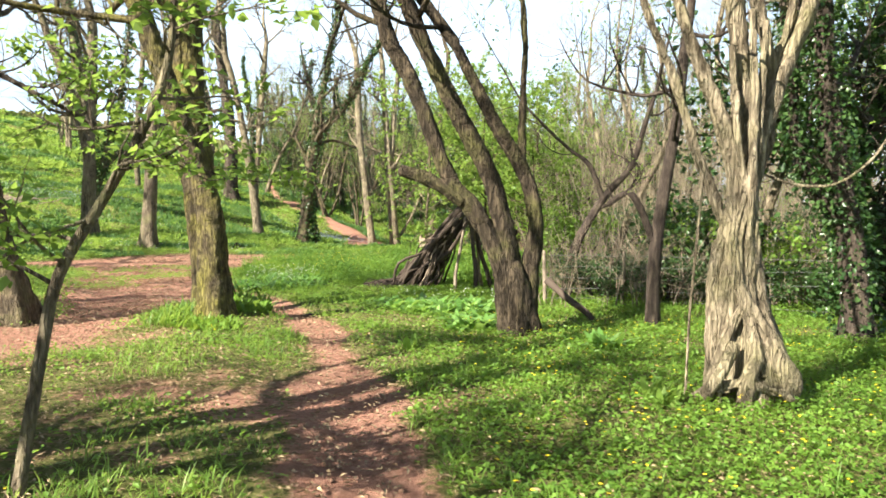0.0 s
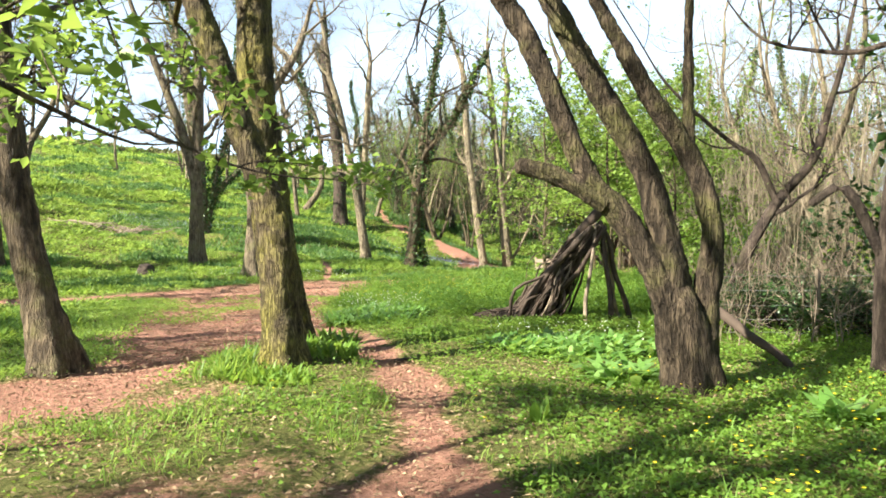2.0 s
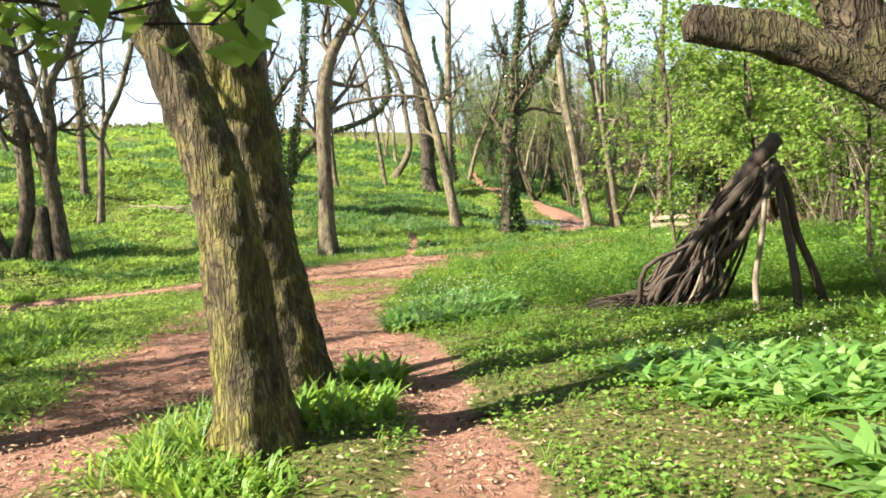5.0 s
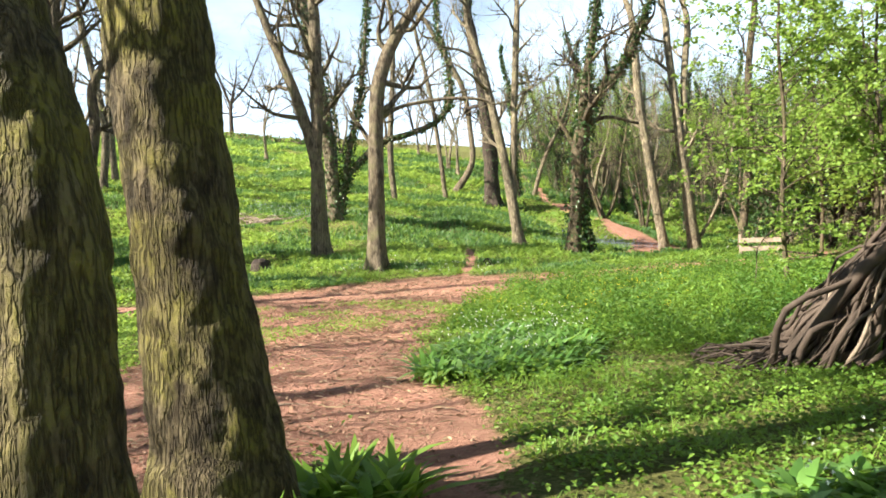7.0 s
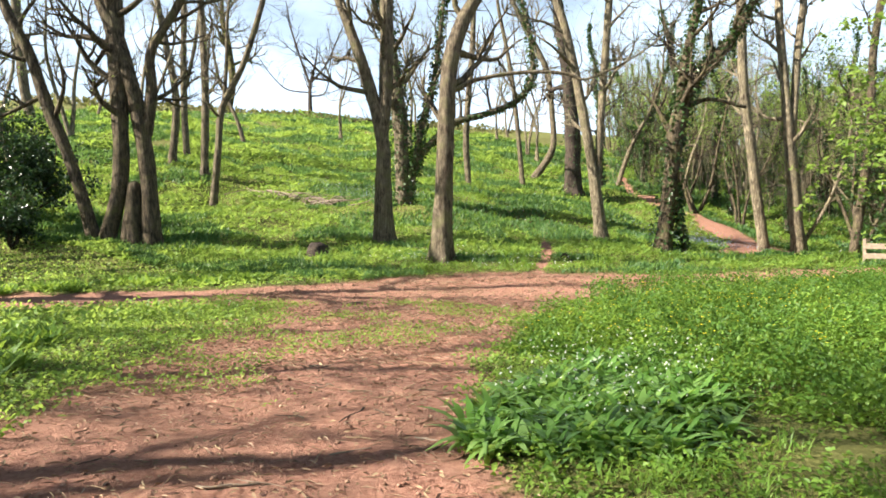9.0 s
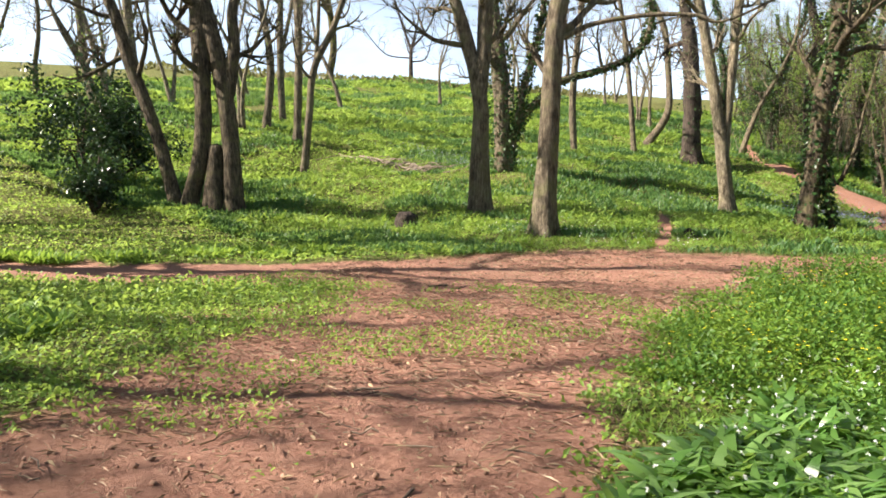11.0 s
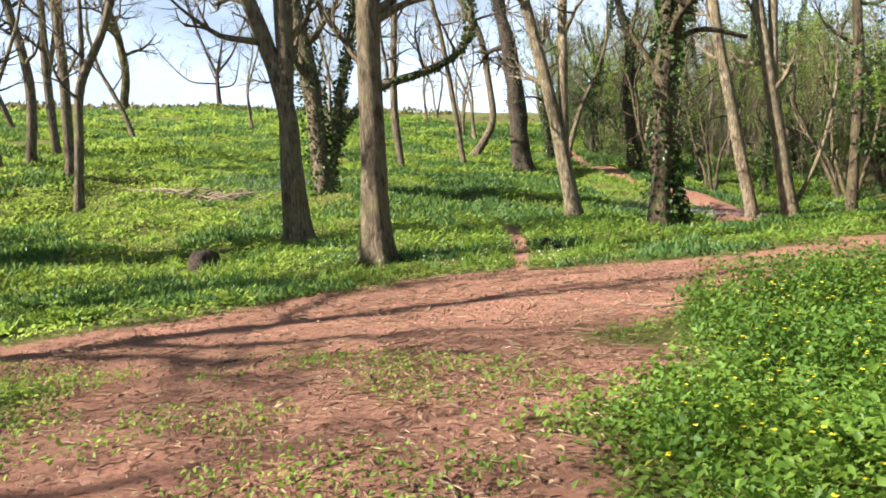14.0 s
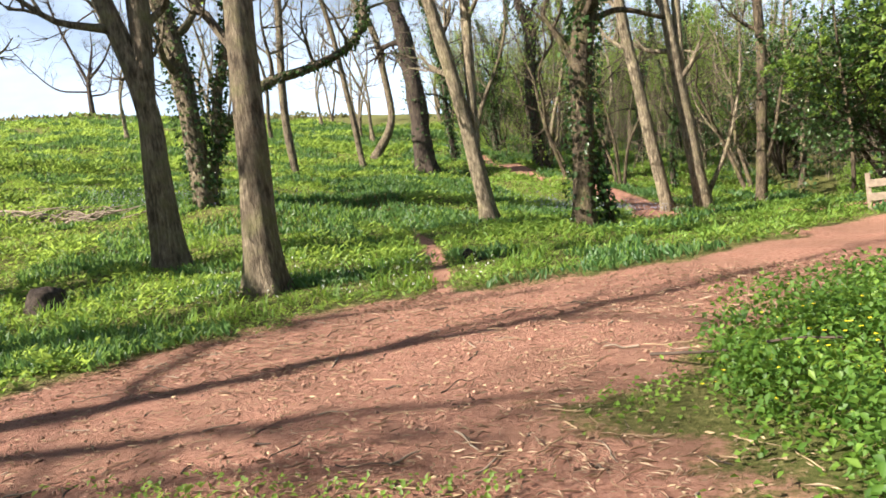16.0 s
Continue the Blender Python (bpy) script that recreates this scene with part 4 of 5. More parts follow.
pos = scatter(680000, -12.0, 9.0, -0.5, 28.0, 0.42, 0.2, lush)
tallness = 0.05 + 0.13 * np.clip(vnoise(pos[:, 0] / 1.7 + 20, pos[:, 1] / 1.7) + 0.45, 0, 1) * (1 - bareness(pos[:, 0], pos[:, 1]))
cover("herbs", pos, tallness, 0.044, HERB, "low bright green leafy woodland herbs", "undergrowth")
pos = scatter(22000, -6.6, 4.0, 17.0, 30.0, 0.34, 0.1, lambda x, y: (y - 17 > -0.5 * (x + 2.2)) & (x > -5.75 + 0.85 * np.clip(y - 24.6, 0, 9)))
pos = np.repeat(pos, 11, 0)
uneven = 0.1 + 0.5 * np.clip(0.45 + 1.6 * vnoise(pos[:, 0] / 0.6 + 33, pos[:, 1] / 0.6) + 0.9 * vnoise(pos[:, 0] / 0.25, pos[:, 1] / 0.25 + 5), 0, 1)
# noise patches whose leaves get the darker colour, standing for shaded gaps
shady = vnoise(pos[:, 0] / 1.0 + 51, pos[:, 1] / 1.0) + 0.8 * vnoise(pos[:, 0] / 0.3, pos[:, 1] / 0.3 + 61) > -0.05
cover("herbs", pos[~shady], uneven[~shady], 0.048, HERB, "knee-high mass of green leafy herbs beside the track", "undergrowth", 0.055, 0.6)
cover("herbs", pos[shady], uneven[shady] * 0.9, 0.052, HERB_SHADED, "green leafy herbs beside the track, coloured darker as shaded gaps", "undergrowth", 0.055, 0.8)
pos = scatter(60000, -17.0, -4.0, 10.0, 22.0, 0.6, 0.25)
cover("grass", pos, 0.06, 0.055, GRASS, "thin yellow-green trodden grass between the paths", "grass", 0.03, 0.7)
pos = scatter(60000, -42.0, -11.5, 12.0, 27.0, 0.45, 0.2, lambda x, y: y > 12 + 0.25 * (-x - 12))
cover("grass", pos, 0.14, 0.09, GRASS, "green grass and herbs at the foot of the bank", "grass", 0.04, 0.6)
pos = scatter(16000, -13.0, -6.2, 15.5, 22.5, 3.0, 0.0, lambda x, y: (vnoise(x / 0.6, y / 0.6 + 44) + 0.8 * vnoise(x / 1.9 + 3, y / 1.9) > 0.05))
cover("grass", pos, 0.05, 0.04, GRASS, "sparse worn grass on the trodden earth", "grass", 0.03, 0.7)
x, y = rng.uniform(-9.0, 6.0, 12000), rng.uniform(1.0, 18.0, 12000)
keep = (bareness(x, y) < 0.45) & (vnoise(x / 0.9 + 25, y / 0.9) + 0.7 * vnoise(x / 0.3, y / 0.3 + 35) > 0.0)
x, y = np.repeat(x[keep], 8), np.repeat(y[keep], 8)
n = len(x)
x, y = x + rng.normal(0, 0.05, n), y + rng.normal(0, 0.05, n)
h = Heap()
blades(h, np.stack([x, y, land(x, y) - 0.02], -1), rng.uniform(0, 6.283, n), np.abs(rng.normal(0.45, 0.25, n)), rng.uniform(0.08, 0.24, n), rng.uniform(0.006, 0.016, n), rng.uniform(0.3, 1.0, n), 2)
tagged(new("grass", h.mesh("grass", GRASS)), "loose tufts of thin green grass among the herbs", "grass", kind="stuff")
# the bank
x = rng.uniform(-60, 6, 400000)
y = 25.5 + 62 * rng.random(400000) ** 1.6
keep = (bareness(x, y) < 0.45 + 0.25 * rng.normal(0, 0.5, len(x))) & (x < 4 - 0.05 * y) & (0.5 * -x < y + 2)
x, y = x[keep], y[keep]
pos = np.stack([x, y, land(x, y)], -1)
far = np.hypot(x + 6, y - 19)
patchy = np.clip(1.5 * vnoise(x / 2.3 + 11, y / 2.3) + 1.3 * vnoise(x / 0.8, y / 0.8 + 31) + 0.45, 0.03, 1.3)
n = len(pos)
dark_ones = vnoise(x / 3.1 + 90, y / 2.2) + 0.5 * vnoise(x / 0.9, y / 0.9 + 12) > 0.06
blue_green = pos[dark_ones]
h = Heap()
n = len(blue_green)
leaves(h, blue_green, np.stack([rng.normal(0, 0.5, n), rng.normal(0, 0.5, n), np.ones(n)], -1), (0.16 + 0.003 * far[dark_ones]) * rng.uniform(0.6, 1.3, n), (0.03 + 0.0015 * far[dark_ones]))
tagged(new("bluebell_leaves", h.mesh("bluebell_leaves", BLUEBELL)), "darker patches of bluebell leaves on the bank", "undergrowth", kind="stuff")
pos, x, y, far, patchy = pos[~dark_ones], x[~dark_ones], y[~dark_ones], far[~dark_ones], patchy[~dark_ones]
n = len(pos)
h = Heap()
az = rng.uniform(0, 6.283, n)
leaves(h, pos + np.stack([0 * x, 0 * x, rng.random(n) * 0.22 * patchy], -1), np.stack([np.cos(az), np.sin(az), rng.normal(0.6, 0.5, n)], -1), (0.07 + 0.0035 * far) * rng.uniform(0.6, 1.4, n) * (0.5 + patchy), (0.026 + 0.0015 * far) * rng.uniform(0.6, 1.3, n))
tagged(new("grass", h.mesh("grass", GRASS)), "rough green grass and herbs covering the bank", "grass", kind="stuff")

x, y = rng.uniform(-48, 2, 3600), 27.5 + 45 * rng.random(3600) ** 1.4
keep = (bareness(x, y) < 0.3) & (x < 2 - 0.06 * y) & (0.5 * -x < y + 2)
x, y = np.repeat(x[keep], 16), np.repeat(y[keep], 16)
n = len(x)
x, y = x + rng.normal(0, 0.09, n), y + rng.normal(0, 0.09, n)
h = Heap()
blades(h, np.stack([x, y, land(x, y) - 0.02], -1), rng.uniform(0, 6.283, n), np.abs(rng.normal(0.4, 0.25, n)), rng.uniform(0.2, 0.5, n), rng.uniform(0.02, 0.045, n), rng.uniform(0.3, 0.9, n), 2)
tagged(new("tussocks", h.mesh("tussocks", HERB)), "tufted tussocks of long green leaves on the bank", "grass", kind="stuff")


def clods(n, xa, xb, ya, yb, label):
    """Crumbs and small lumps of earth."""
    x, y = rng.uniform(xa, xb, n), rng.uniform(ya, yb, n)
    keep = bareness(x, y) > 0.45
    x, y = x[keep], y[keep]
    n = len(x)
    r = 0.005 + 0.022 * rng.random(n) ** 3
    c = np.stack([x, y, land(x, y) - 0.045 + r * 0.3], -1)
    d = np.array([(1, 0, 0), (0, 1, 0), (-1, 0, 0), (0, -1, 0), (0, 0, 0.7), (0, 0, -0.7)], float)
    v = c[:, None] + d[None] * r[:, None, None] * rng.uniform(0.6, 1.4, (n, 6, 1))
    f = np.array([(0, 1, 4), (1, 2, 4), (2, 3, 4), (3, 0, 4), (1, 0, 5), (2, 1, 5), (3, 2, 5), (0, 3, 5)])
    h = Heap()
    h.add(v.reshape(-1, 3), None, (np.arange(n)[:, None, None] * 6 + f[None]).reshape(-1, 3))
    tagged(new("clods", h.mesh("clods", EARTH, False)), label, "soil", kind="stuff")


clods(26000, -13.0, 1.0, 1.0, 30.0, "crumbs and small clods of reddish earth")


def clumps(name, cx, cy, rx, ry, n, per, length, width, material, label, category, lean=0.5, droop=0.7, segs=3, group="", belly=0.45):
    """A patch of broad arching leaves that rise in rosettes."""
    x, y = [], []
    while len(x) < n:
        a, r = rng.uniform(0, 6.283), math.sqrt(rng.random())
        r *= 0.85 + 0.3 * (math.sin(a * 3 + cx) * 0.5 + 0.5)
        x.append(cx + rx * r * math.cos(a))
        y.append(cy + ry * r * math.sin(a))
    x, y = np.repeat(x, per) + rng.normal(0, 0.03, n * per), np.repeat(y, per) + rng.normal(0, 0.03, n * per)
    m = n * per
    own = thing(name, (cx, cy, float(land(cx, cy))), label, category, group)
    groups = np.array_split(np.arange(m), n) if n <= 70 else [np.arange(m)]
    for g in groups:
        k = len(g)
        h = Heap()
        blades(h, np.stack([x[g], y[g], land(x[g], y[g]) - 0.02], -1), rng.uniform(0, 6.283, k), np.abs(rng.normal(lean, 0.25, k)), rng.uniform(0.65, 1.25, k) * length, rng.uniform(0.7, 1.2, k) * width, rng.uniform(0.5, 1.3, k) * droop, segs, belly)
        ob = part("foliage" if n > 70 else "rosette", h, material, own)
        if n > 70:
            tagged(ob, kind="stuff")
    return own


def flower_heads(own, cx, cy, rx, ry, n, tall, size, material, label, petals=7):
    h = Heap()
    a, r = rng.uniform(0, 6.283, n), np.sqrt(rng.random(n))
    x, y = cx + rx * r * np.cos(a), cy + ry * r * np.sin(a)
    top = land(x, y) + tall * rng.uniform(0.6, 1.1, n)
    p = np.repeat(np.stack([x, y, top], -1), petals, 0)
    m = len(p)
    leaves(h, p, unit(rng.normal(0, 1, (m, 3)) + np.array([0, 0, 0.5])), rng.uniform(0.7, 1.2, m) * size, rng.uniform(0.5, 0.8, m) * size)
    tagged(part("blossom", h, material, own, label), kind="stuff")


garlic = clumps("ramsons_patch", -3.75, 16.9, 0.85, 1.7, 520, 6, 0.32, 0.062, RAMSON, "lush green ramsons in white flower at the path's edge", "wild garlic", 0.25, 1.15, 4, belly=0.85)
flower_heads(garlic, -3.8, 17.0, 0.8, 1.55, 150, 0.4, 0.014, WHITE, "small white star flowers")
ram = clumps("ramsons_patch", 0.1, 12.4, 1.2, 0.9, 230, 6, 0.27, 0.09, RAMSON, "green ramsons with white flowers below the leaning tree", "wild garlic", 0.55, 0.9, 4, belly=0.85)
flower_heads(ram, 0.0, 12.6, 1.2, 0.9, 60, 0.33, 0.014, WHITE, "small white star flowers")
clumps("dock_plant", 0.42, 10.45, 0.38, 0.35, 24, 6, 0.38, 0.1, RAMSON, "dark green broad-leaved clump beside the leaning trunk", "plant", 0.6, 0.9, 4, belly=0.8)
clumps("dock_plant", 1.85, 8.6, 0.2, 0.2, 7, 6, 0.35, 0.1, RAMSON, "broad-leaved green plant among the yellow flowers", "plant", 0.7, 0.7, 4, belly=0.8)
clumps("arum_plant", 1.83, 5.95, 0.1, 0.1, 5, 4, 0.26, 0.075, SPRING, "pale green upright arum leaves among the herbs", "plant", 0.2, 0.3, 4, belly=0.8)
clumps("arum_plant", -0.36, 8.5, 0.07, 0.07, 4, 3, 0.24, 0.05, HERB, "pale green upright arum leaves among the herbs", "plant", 0.2, 0.3, 4, belly=0.8)
clumps("fern", -3.3, 12.15, 0.3, 0.42, 30, 6, 0.36, 0.07, HERB, "arching green fern at the foot of the tree", "fern", 0.4, 0.7, 4, belly=0.8)
clumps("fern", -2.95, 11.0, 0.35, 0.45, 34, 6, 0.3, 0.05, HERB, "tufted green plants round the foot of the trunk", "plant", 0.4, 0.6)
clumps("grass_tuft", -3.85, 10.15, 0.3, 0.4, 60, 7, 0.3, 0.022, GRASS, "bright green grass tuft at the foot of the leaning trunk", "grass", 0.35, 0.6)
clumps("grass_tuft", -3.2, 9.8, 0.45, 0.25, 60, 7, 0.2, 0.03, HERB, "bright green leafy tuft at the foot of the leaning trunk", "grass", 0.45, 0.6)
clumps("grass_tuft", 1.7, 14.6, 0.6, 0.5, 70, 7, 0.4, 0.06, HERB, "bright green leafy clump behind the stick den", "plant", 0.45, 0.6)
for x, y in ((-18.6, 19.9), (-17.6, 20.9), (-16.9, 22.3), (-16.0, 23.2), (-15.2, 24.2), (-20.2, 19.3)):
    clumps("nettle_patch", x + rng.normal(0, 0.15), y + 0.5, 0.75, 0.45, 85, 8, 0.3, 0.06, HERB, "bright green nettles along the edge of the track", "nettles", 0.7, 0.5, 2, "nettle strip")
for x, y in ((-9.4, 13.4), (-10.0, 15.0), (-10.9, 14.0), (-11.6, 16.4), (-12.8, 15.6)):
    clumps("herb_patch", x, y, 0.85, 0.8, 110, 8, 0.3, 0.06, HERB, "bright green leafy herbs beside the trodden clearing", "plant", 0.6, 0.6, 2, "clearing herbs")

# yellow and white flowers in the green
for what, n, box, material, label in (
    ("celandines", 520, (0.2, 5.0, 3.5, 11.0), YELLOW, "small glossy yellow celandine flowers"),
    ("celandines", 60, (-4.5, 0.0, 3.0, 9.5), YELLOW, "small glossy yellow celandine flowers"),
    ("celandines", 700, (-6.2, -2.0, 18.5, 27.0), YELLOW, "small glossy yellow celandine flowers"),
    ("celandines", 60, (-9.5, -5.0, 12.0, 17.0), YELLOW, "small glossy yellow celandine flowers"),
):
    pos = scatter(n, *box, 0.25, 0.1)
    tall = np.where((pos[:, 1] > 18.5) & (pos[:, 0] > -5.5), 0.36, 0.15)
    pos = np.repeat(pos + np.stack([0 * tall, 0 * tall, tall * rng.uniform(0.7, 1.15, len(tall))], -1), 6, 0)
    h = Heap()
    a = np.tile(np.arange(6) * 1.047, len(pos) // 6)
    leaves(h, pos, np.stack([np.cos(a), np.sin(a), 0.25 + 0 * a], -1), 0.0145, 0.011, 0.1)
    tagged(new(what, h.mesh(what, material)), label, "flowers", kind="stuff")
pos = np.repeat(scatter(150, -14.5, -8.5, 28.5, 33.0, 0.3, 0.1), 6, 0)
h = Heap()
leaves(h, pos + np.array([0, 0, 0.14]), unit(rng.normal(0, 1, (len(pos), 3))), 0.026, 0.02)
tagged(new("white_flowers", h.mesh("white_flowers", WHITE)), "scattered small white flowers below the bank", "flowers", kind="stuff")
x, y = rng.normal(-7.9, 1.3, 1500), rng.normal(47.6, 1.6, 1500)
h = Heap()
leaves(h, np.stack([x, y, land(x, y) + rng.uniform(0.08, 0.3, 1500)], -1), unit(rng.normal(0, 1, (1500, 3))), 0.06, 0.04)
tagged(new("bluebells", h.mesh("bluebells", BLUE)), "hazy blue patch of bluebells by the bend", "flowers", kind="stuff")
x, y = rng.normal(-23.0, 2.5, 900), rng.normal(42.0, 1.0, 900)
h = Heap()
leaves(h, np.stack([x, y, land(x, y) + rng.uniform(0.08, 0.3, 900)], -1), unit(rng.normal(0, 1, (900, 3))), 0.055, 0.035)
tagged(new("bluebells", h.mesh("bluebells", BLUE)), "thin blue haze of bluebells on the bank", "flowers", kind="stuff")

# dry litter: leaves, chips and straw on the earth
pos = np.concatenate([scatter(46000, -14.0, 4.0, 1.0, 30.0, 1.4, 0.0), scatter(30000, -6.5, 4.0, 1.5, 12.0, 1.4, 0.0)[:22000] + np.array([0, 0, 0.025])])
n = len(pos)
h = Heap()
az = rng.uniform(0, 6.283, n)
leaves(h, pos + np.array([0, 0, -0.035]) + np.stack([0 * az, 0 * az, 0.03 * rng.random(n)], -1), np.stack([np.cos(az), np.sin(az), rng.normal(0.05, 0.2, n)], -1), rng.uniform(0.015, 0.1, n) * rng.uniform(0.4, 1.0, n), rng.uniform(0.005, 0.026, n))
tagged(new("leaf_litter", h.mesh("leaf_litter", DRY)), "dry brown leaves and straw littering the earth", "leaf litter", kind="stuff")


x, y = rng.uniform(-13.0, -3.5, 44000), rng.uniform(11.0, 29.5, 44000)
keep = (bareness(x, y) > 0.3) & (rng.random(44000) < np.clip(0.45 + 1.4 * vnoise(x / 1.6 + 14, y / 1.6), 0.08, 1))
x, y = x[keep], y[keep]
n = len(x)
h = Heap()
az = rng.normal(0.5, 0.9, n)
leaves(h, np.stack([x, y, land(x, y) - 0.028 + 0.022 * rng.random(n)], -1), np.stack([np.cos(az), np.sin(az), rng.normal(0.02, 0.1, n)], -1), 0.02 + 0.15 * rng.random(n) ** 2, rng.uniform(0.003, 0.01, n), 0.5)
tagged(new("straw", h.mesh("straw", STRAW)), "pale straw and bark shreds strewn over the track", "leaf litter", kind="stuff")


def stick(name, a, b2, r, material, parent=None, bend=0.05, taper=0.55, sides=6):
    """A crooked stick from a to b2."""
    a, b2 = np.asarray(a, float), np.asarray(b2, float)
    k = 4
    size = np.linalg.norm(b2 - a)
    rows = [(*(a + (b2 - a) * i / k + rng.normal(0, bend * size * 0.4, 3) * (0 < i < k)), r * (1 - (1 - taper) * i / k)) for i in range(k + 1)]
    h = Heap()
    line = smooth_line(rows, size / 9)
    tube(h, line, sides, 0.15, seed=rng.uniform(0, 9))
    if parent is None:
        return new(name, h.mesh(name, material))
    return part(name, h, material, parent)


for _ in range(150):
    x, y = (rng.uniform(-11.5, -5.5), rng.uniform(19.5, 28.0)) if rng.random() < 0.7 else (rng.uniform(-8.0, -3.5), rng.uniform(11.0, 20.0))
    if bareness(x, y) < 0.5:
        continue
    a, s = rng.uniform(0, 6.283), rng.uniform(0.06, 0.22)
    p, q = np.array([x - s * math.cos(a), y - s * math.sin(a)]), np.array([x + s * math.cos(a), y + s * math.sin(a)])
    r = rng.uniform(0.004, 0.012)
    tagged(stick("fallen_stick", (*p, float(land(*p)) - 0.045 + r * 0.6), (*q, float(land(*q)) - 0.045 + r), r, DEADWOOD if rng.random() < 0.5 else STICK_DARK, bend=0.08), "short dry stick lying on the bare earth", "stick", "fallen sticks")
tagged(stick("fallen_stick", (-2.2, 11.2, float(land(-2.2, 11.2)) + 0.0), (-1.98, 11.45, float(land(-1.98, 11.45)) + 0.0), 0.025, STICK_DARK), "short dark log lying on the footpath", "stick")

tagged(stick("dead_branch", (-6.15, 24.7, float(land(-6.15, 24.7)) + 0.02), (-5.15, 23.2, float(land(-5.15, 23.2)) + 0.42), 0.013, STICK_DARK, bend=0.05), "thin dead branch leaning in the herbs", "stick")
# ---- stick den leaning on its forked poles ----
den = thing("stick_den", (0.1, 16.2, float(land(0.1, 16.2))), "dark lean-to den of stacked branches against a forked pole", "stick den")
APEX = np.array([0.52, 15.9, 1.78])
for gx0, gy0, r in ((0.28, 15.75, 0.04), (0.72, 15.75, 0.055), (1.12, 16.3, 0.055), (0.95, 16.9, 0.045)):
    stick("prop", (gx0, gy0, float(land(gx0, gy0)) - 0.05), APEX + rng.normal(0, 0.05, 3), r, STICK_DARK if r > 0.05 else DEADWOOD, den, 0.05, 0.8, 8)
ridge_foot = np.array([-0.95, 16.75, 0.0])
stick("ridge_pole", (*ridge_foot[:2], float(land(*ridge_foot[:2]))), APEX + np.array([0.1, -0.05, 0.25]), 0.13, STICK_DARK, den, 0.04, 0.75, 12)
for dx, dy, r in ((-0.25, -0.25, 0.07), (0.15, 0.1, 0.085), (0.35, -0.3, 0.06)):
    stick("log", (-0.75 + dx, 16.5 + dy, float(land(-0.75 + dx, 16.5 + dy)) + 0.05), APEX + np.array([dx * 0.4, dy * 0.3, -0.1]), r, STICK_DARK, den, 0.06, 0.7, 9)
for k in range(210):
    f = rng.uniform(0.1, 1.0) ** 0.8
    top = ridge_foot + (APEX - ridge_foot) * f + rng.normal(0, 0.06, 3)
    spread = rng.uniform(-1, 1)
    fx = -1.2 + 1.15 * f * rng.uniform(0.2, 1.0) + rng.normal(0, 0.12)
    fy = 16.7 + spread * (0.35 + 0.55 * f)
    stick("branch", (fx, fy, float(land(fx, fy)) - 0.02 + rng.uniform(0, 0.12)), top + rng.normal(0, 0.04, 3), 0.008 + 0.034 * rng.random() ** 2, STICK_DARK if rng.random() < 0.9 else DEADWOOD, den, 0.12, 0.6, 6)
for k in range(40):
    a = rng.uniform(1.9, 4.6)
    stick("branch", (-0.9, 16.6 + rng.normal(0, 0.3), 0.12), (-0.9 + 0.95 * math.cos(a), 16.6 + 0.9 * math.sin(a), 0.03), rng.uniform(0.01, 0.022), STICK_DARK, den, 0.1, 0.5, 5)

# ---- stumps and the heap of dead branches on the bank ----
def stump(x, y, r, tall, label):
    own = thing("stump", (x, y, float(land(x, y))), label, "stump")
    h = Heap()
    z = float(land(x, y))
    tube(h, smooth_line([(x, y, z - 0.15, r * 1.2), (x, y, z + tall * 0.5, r), (x + 0.05, y, z + tall, r * 0.8)], 0.06), 18, 0.35, 0.02, x, 0.5)
    part("bole", h, BARK_DARK, own)


stump(-16.9, 30.0, 0.3, 0.36, "low dark rotten stump in the grass")
stump(-9.27, 32.46, 0.15, 0.13, "small dark stump beside the narrow trail")
heap = thing("branch_heap", (-23.8, 38.3, float(land(-23.8, 38.3))), "pale heap of dead branches lying on the bank", "branch pile")
for k in range(60):
    cx, cy, a, s = -23.8 + rng.normal(0, 1.5), 38.3 + rng.normal(0, 0.35), rng.normal(0.15, 0.45), rng.uniform(0.4, 1.3)
    dx, dy = s * math.cos(a), s * math.sin(a)
    stick("branch", (cx - dx, cy - dy, float(land(cx - dx, cy - dy)) + rng.uniform(0.02, 0.25)), (cx + dx, cy + dy, float(land(cx + dx, cy + dy)) + rng.uniform(0.03, 0.4)), rng.uniform(0.015, 0.04), DEADWOOD, heap, 0.1, 0.4, 5)
fallen = thing("dead_log", (2.2, 11.6, float(land(2.2, 11.6))), "pale dead log leaning in the undergrowth behind the tree", "log")
stick("bole", (1.7, 11.75, 0.55), (2.4, 11.25, float(land(2.4, 11.25))), 0.06, STICK_DARK, fallen, 0.03, 0.7, 10)

# ---- wire fence in the undergrowth ----
fence = thing("wire_fence", (4.0, 13.0, float(land(4.0, 13.0))), "old wire fence on thin wooden posts in the undergrowth", "fence")
POSTS = ((1.95, 13.6), (3.3, 13.2), (4.9, 12.4), (6.6, 11.2), (8.2, 9.8), (9.6, 8.2))
for x, y in POSTS:
    stick("post", (x, y, float(land(x, y)) - 0.2), (x + rng.normal(0, 0.03), y, float(land(x, y)) + 1.0), 0.04, DEADWOOD, fence, 0.01, 0.9, 8)
for (xa, ya), (xb, yb) in zip(POSTS, POSTS[1:]):
    for hz in (0.12, 0.3, 0.5, 0.72, 0.92):
        stick("wire", (xa, ya, float(land(xa, ya)) + hz), (xb, yb, float(land(xb, yb)) + hz), 0.0028, WIRE, fence, 0.012, 1.0, 4)

barrier = thing("wooden_barrier", (-0.9, 36.6, float(land(-0.9, 36.6))), "low weathered wooden barrier at the side of the track", "barrier")


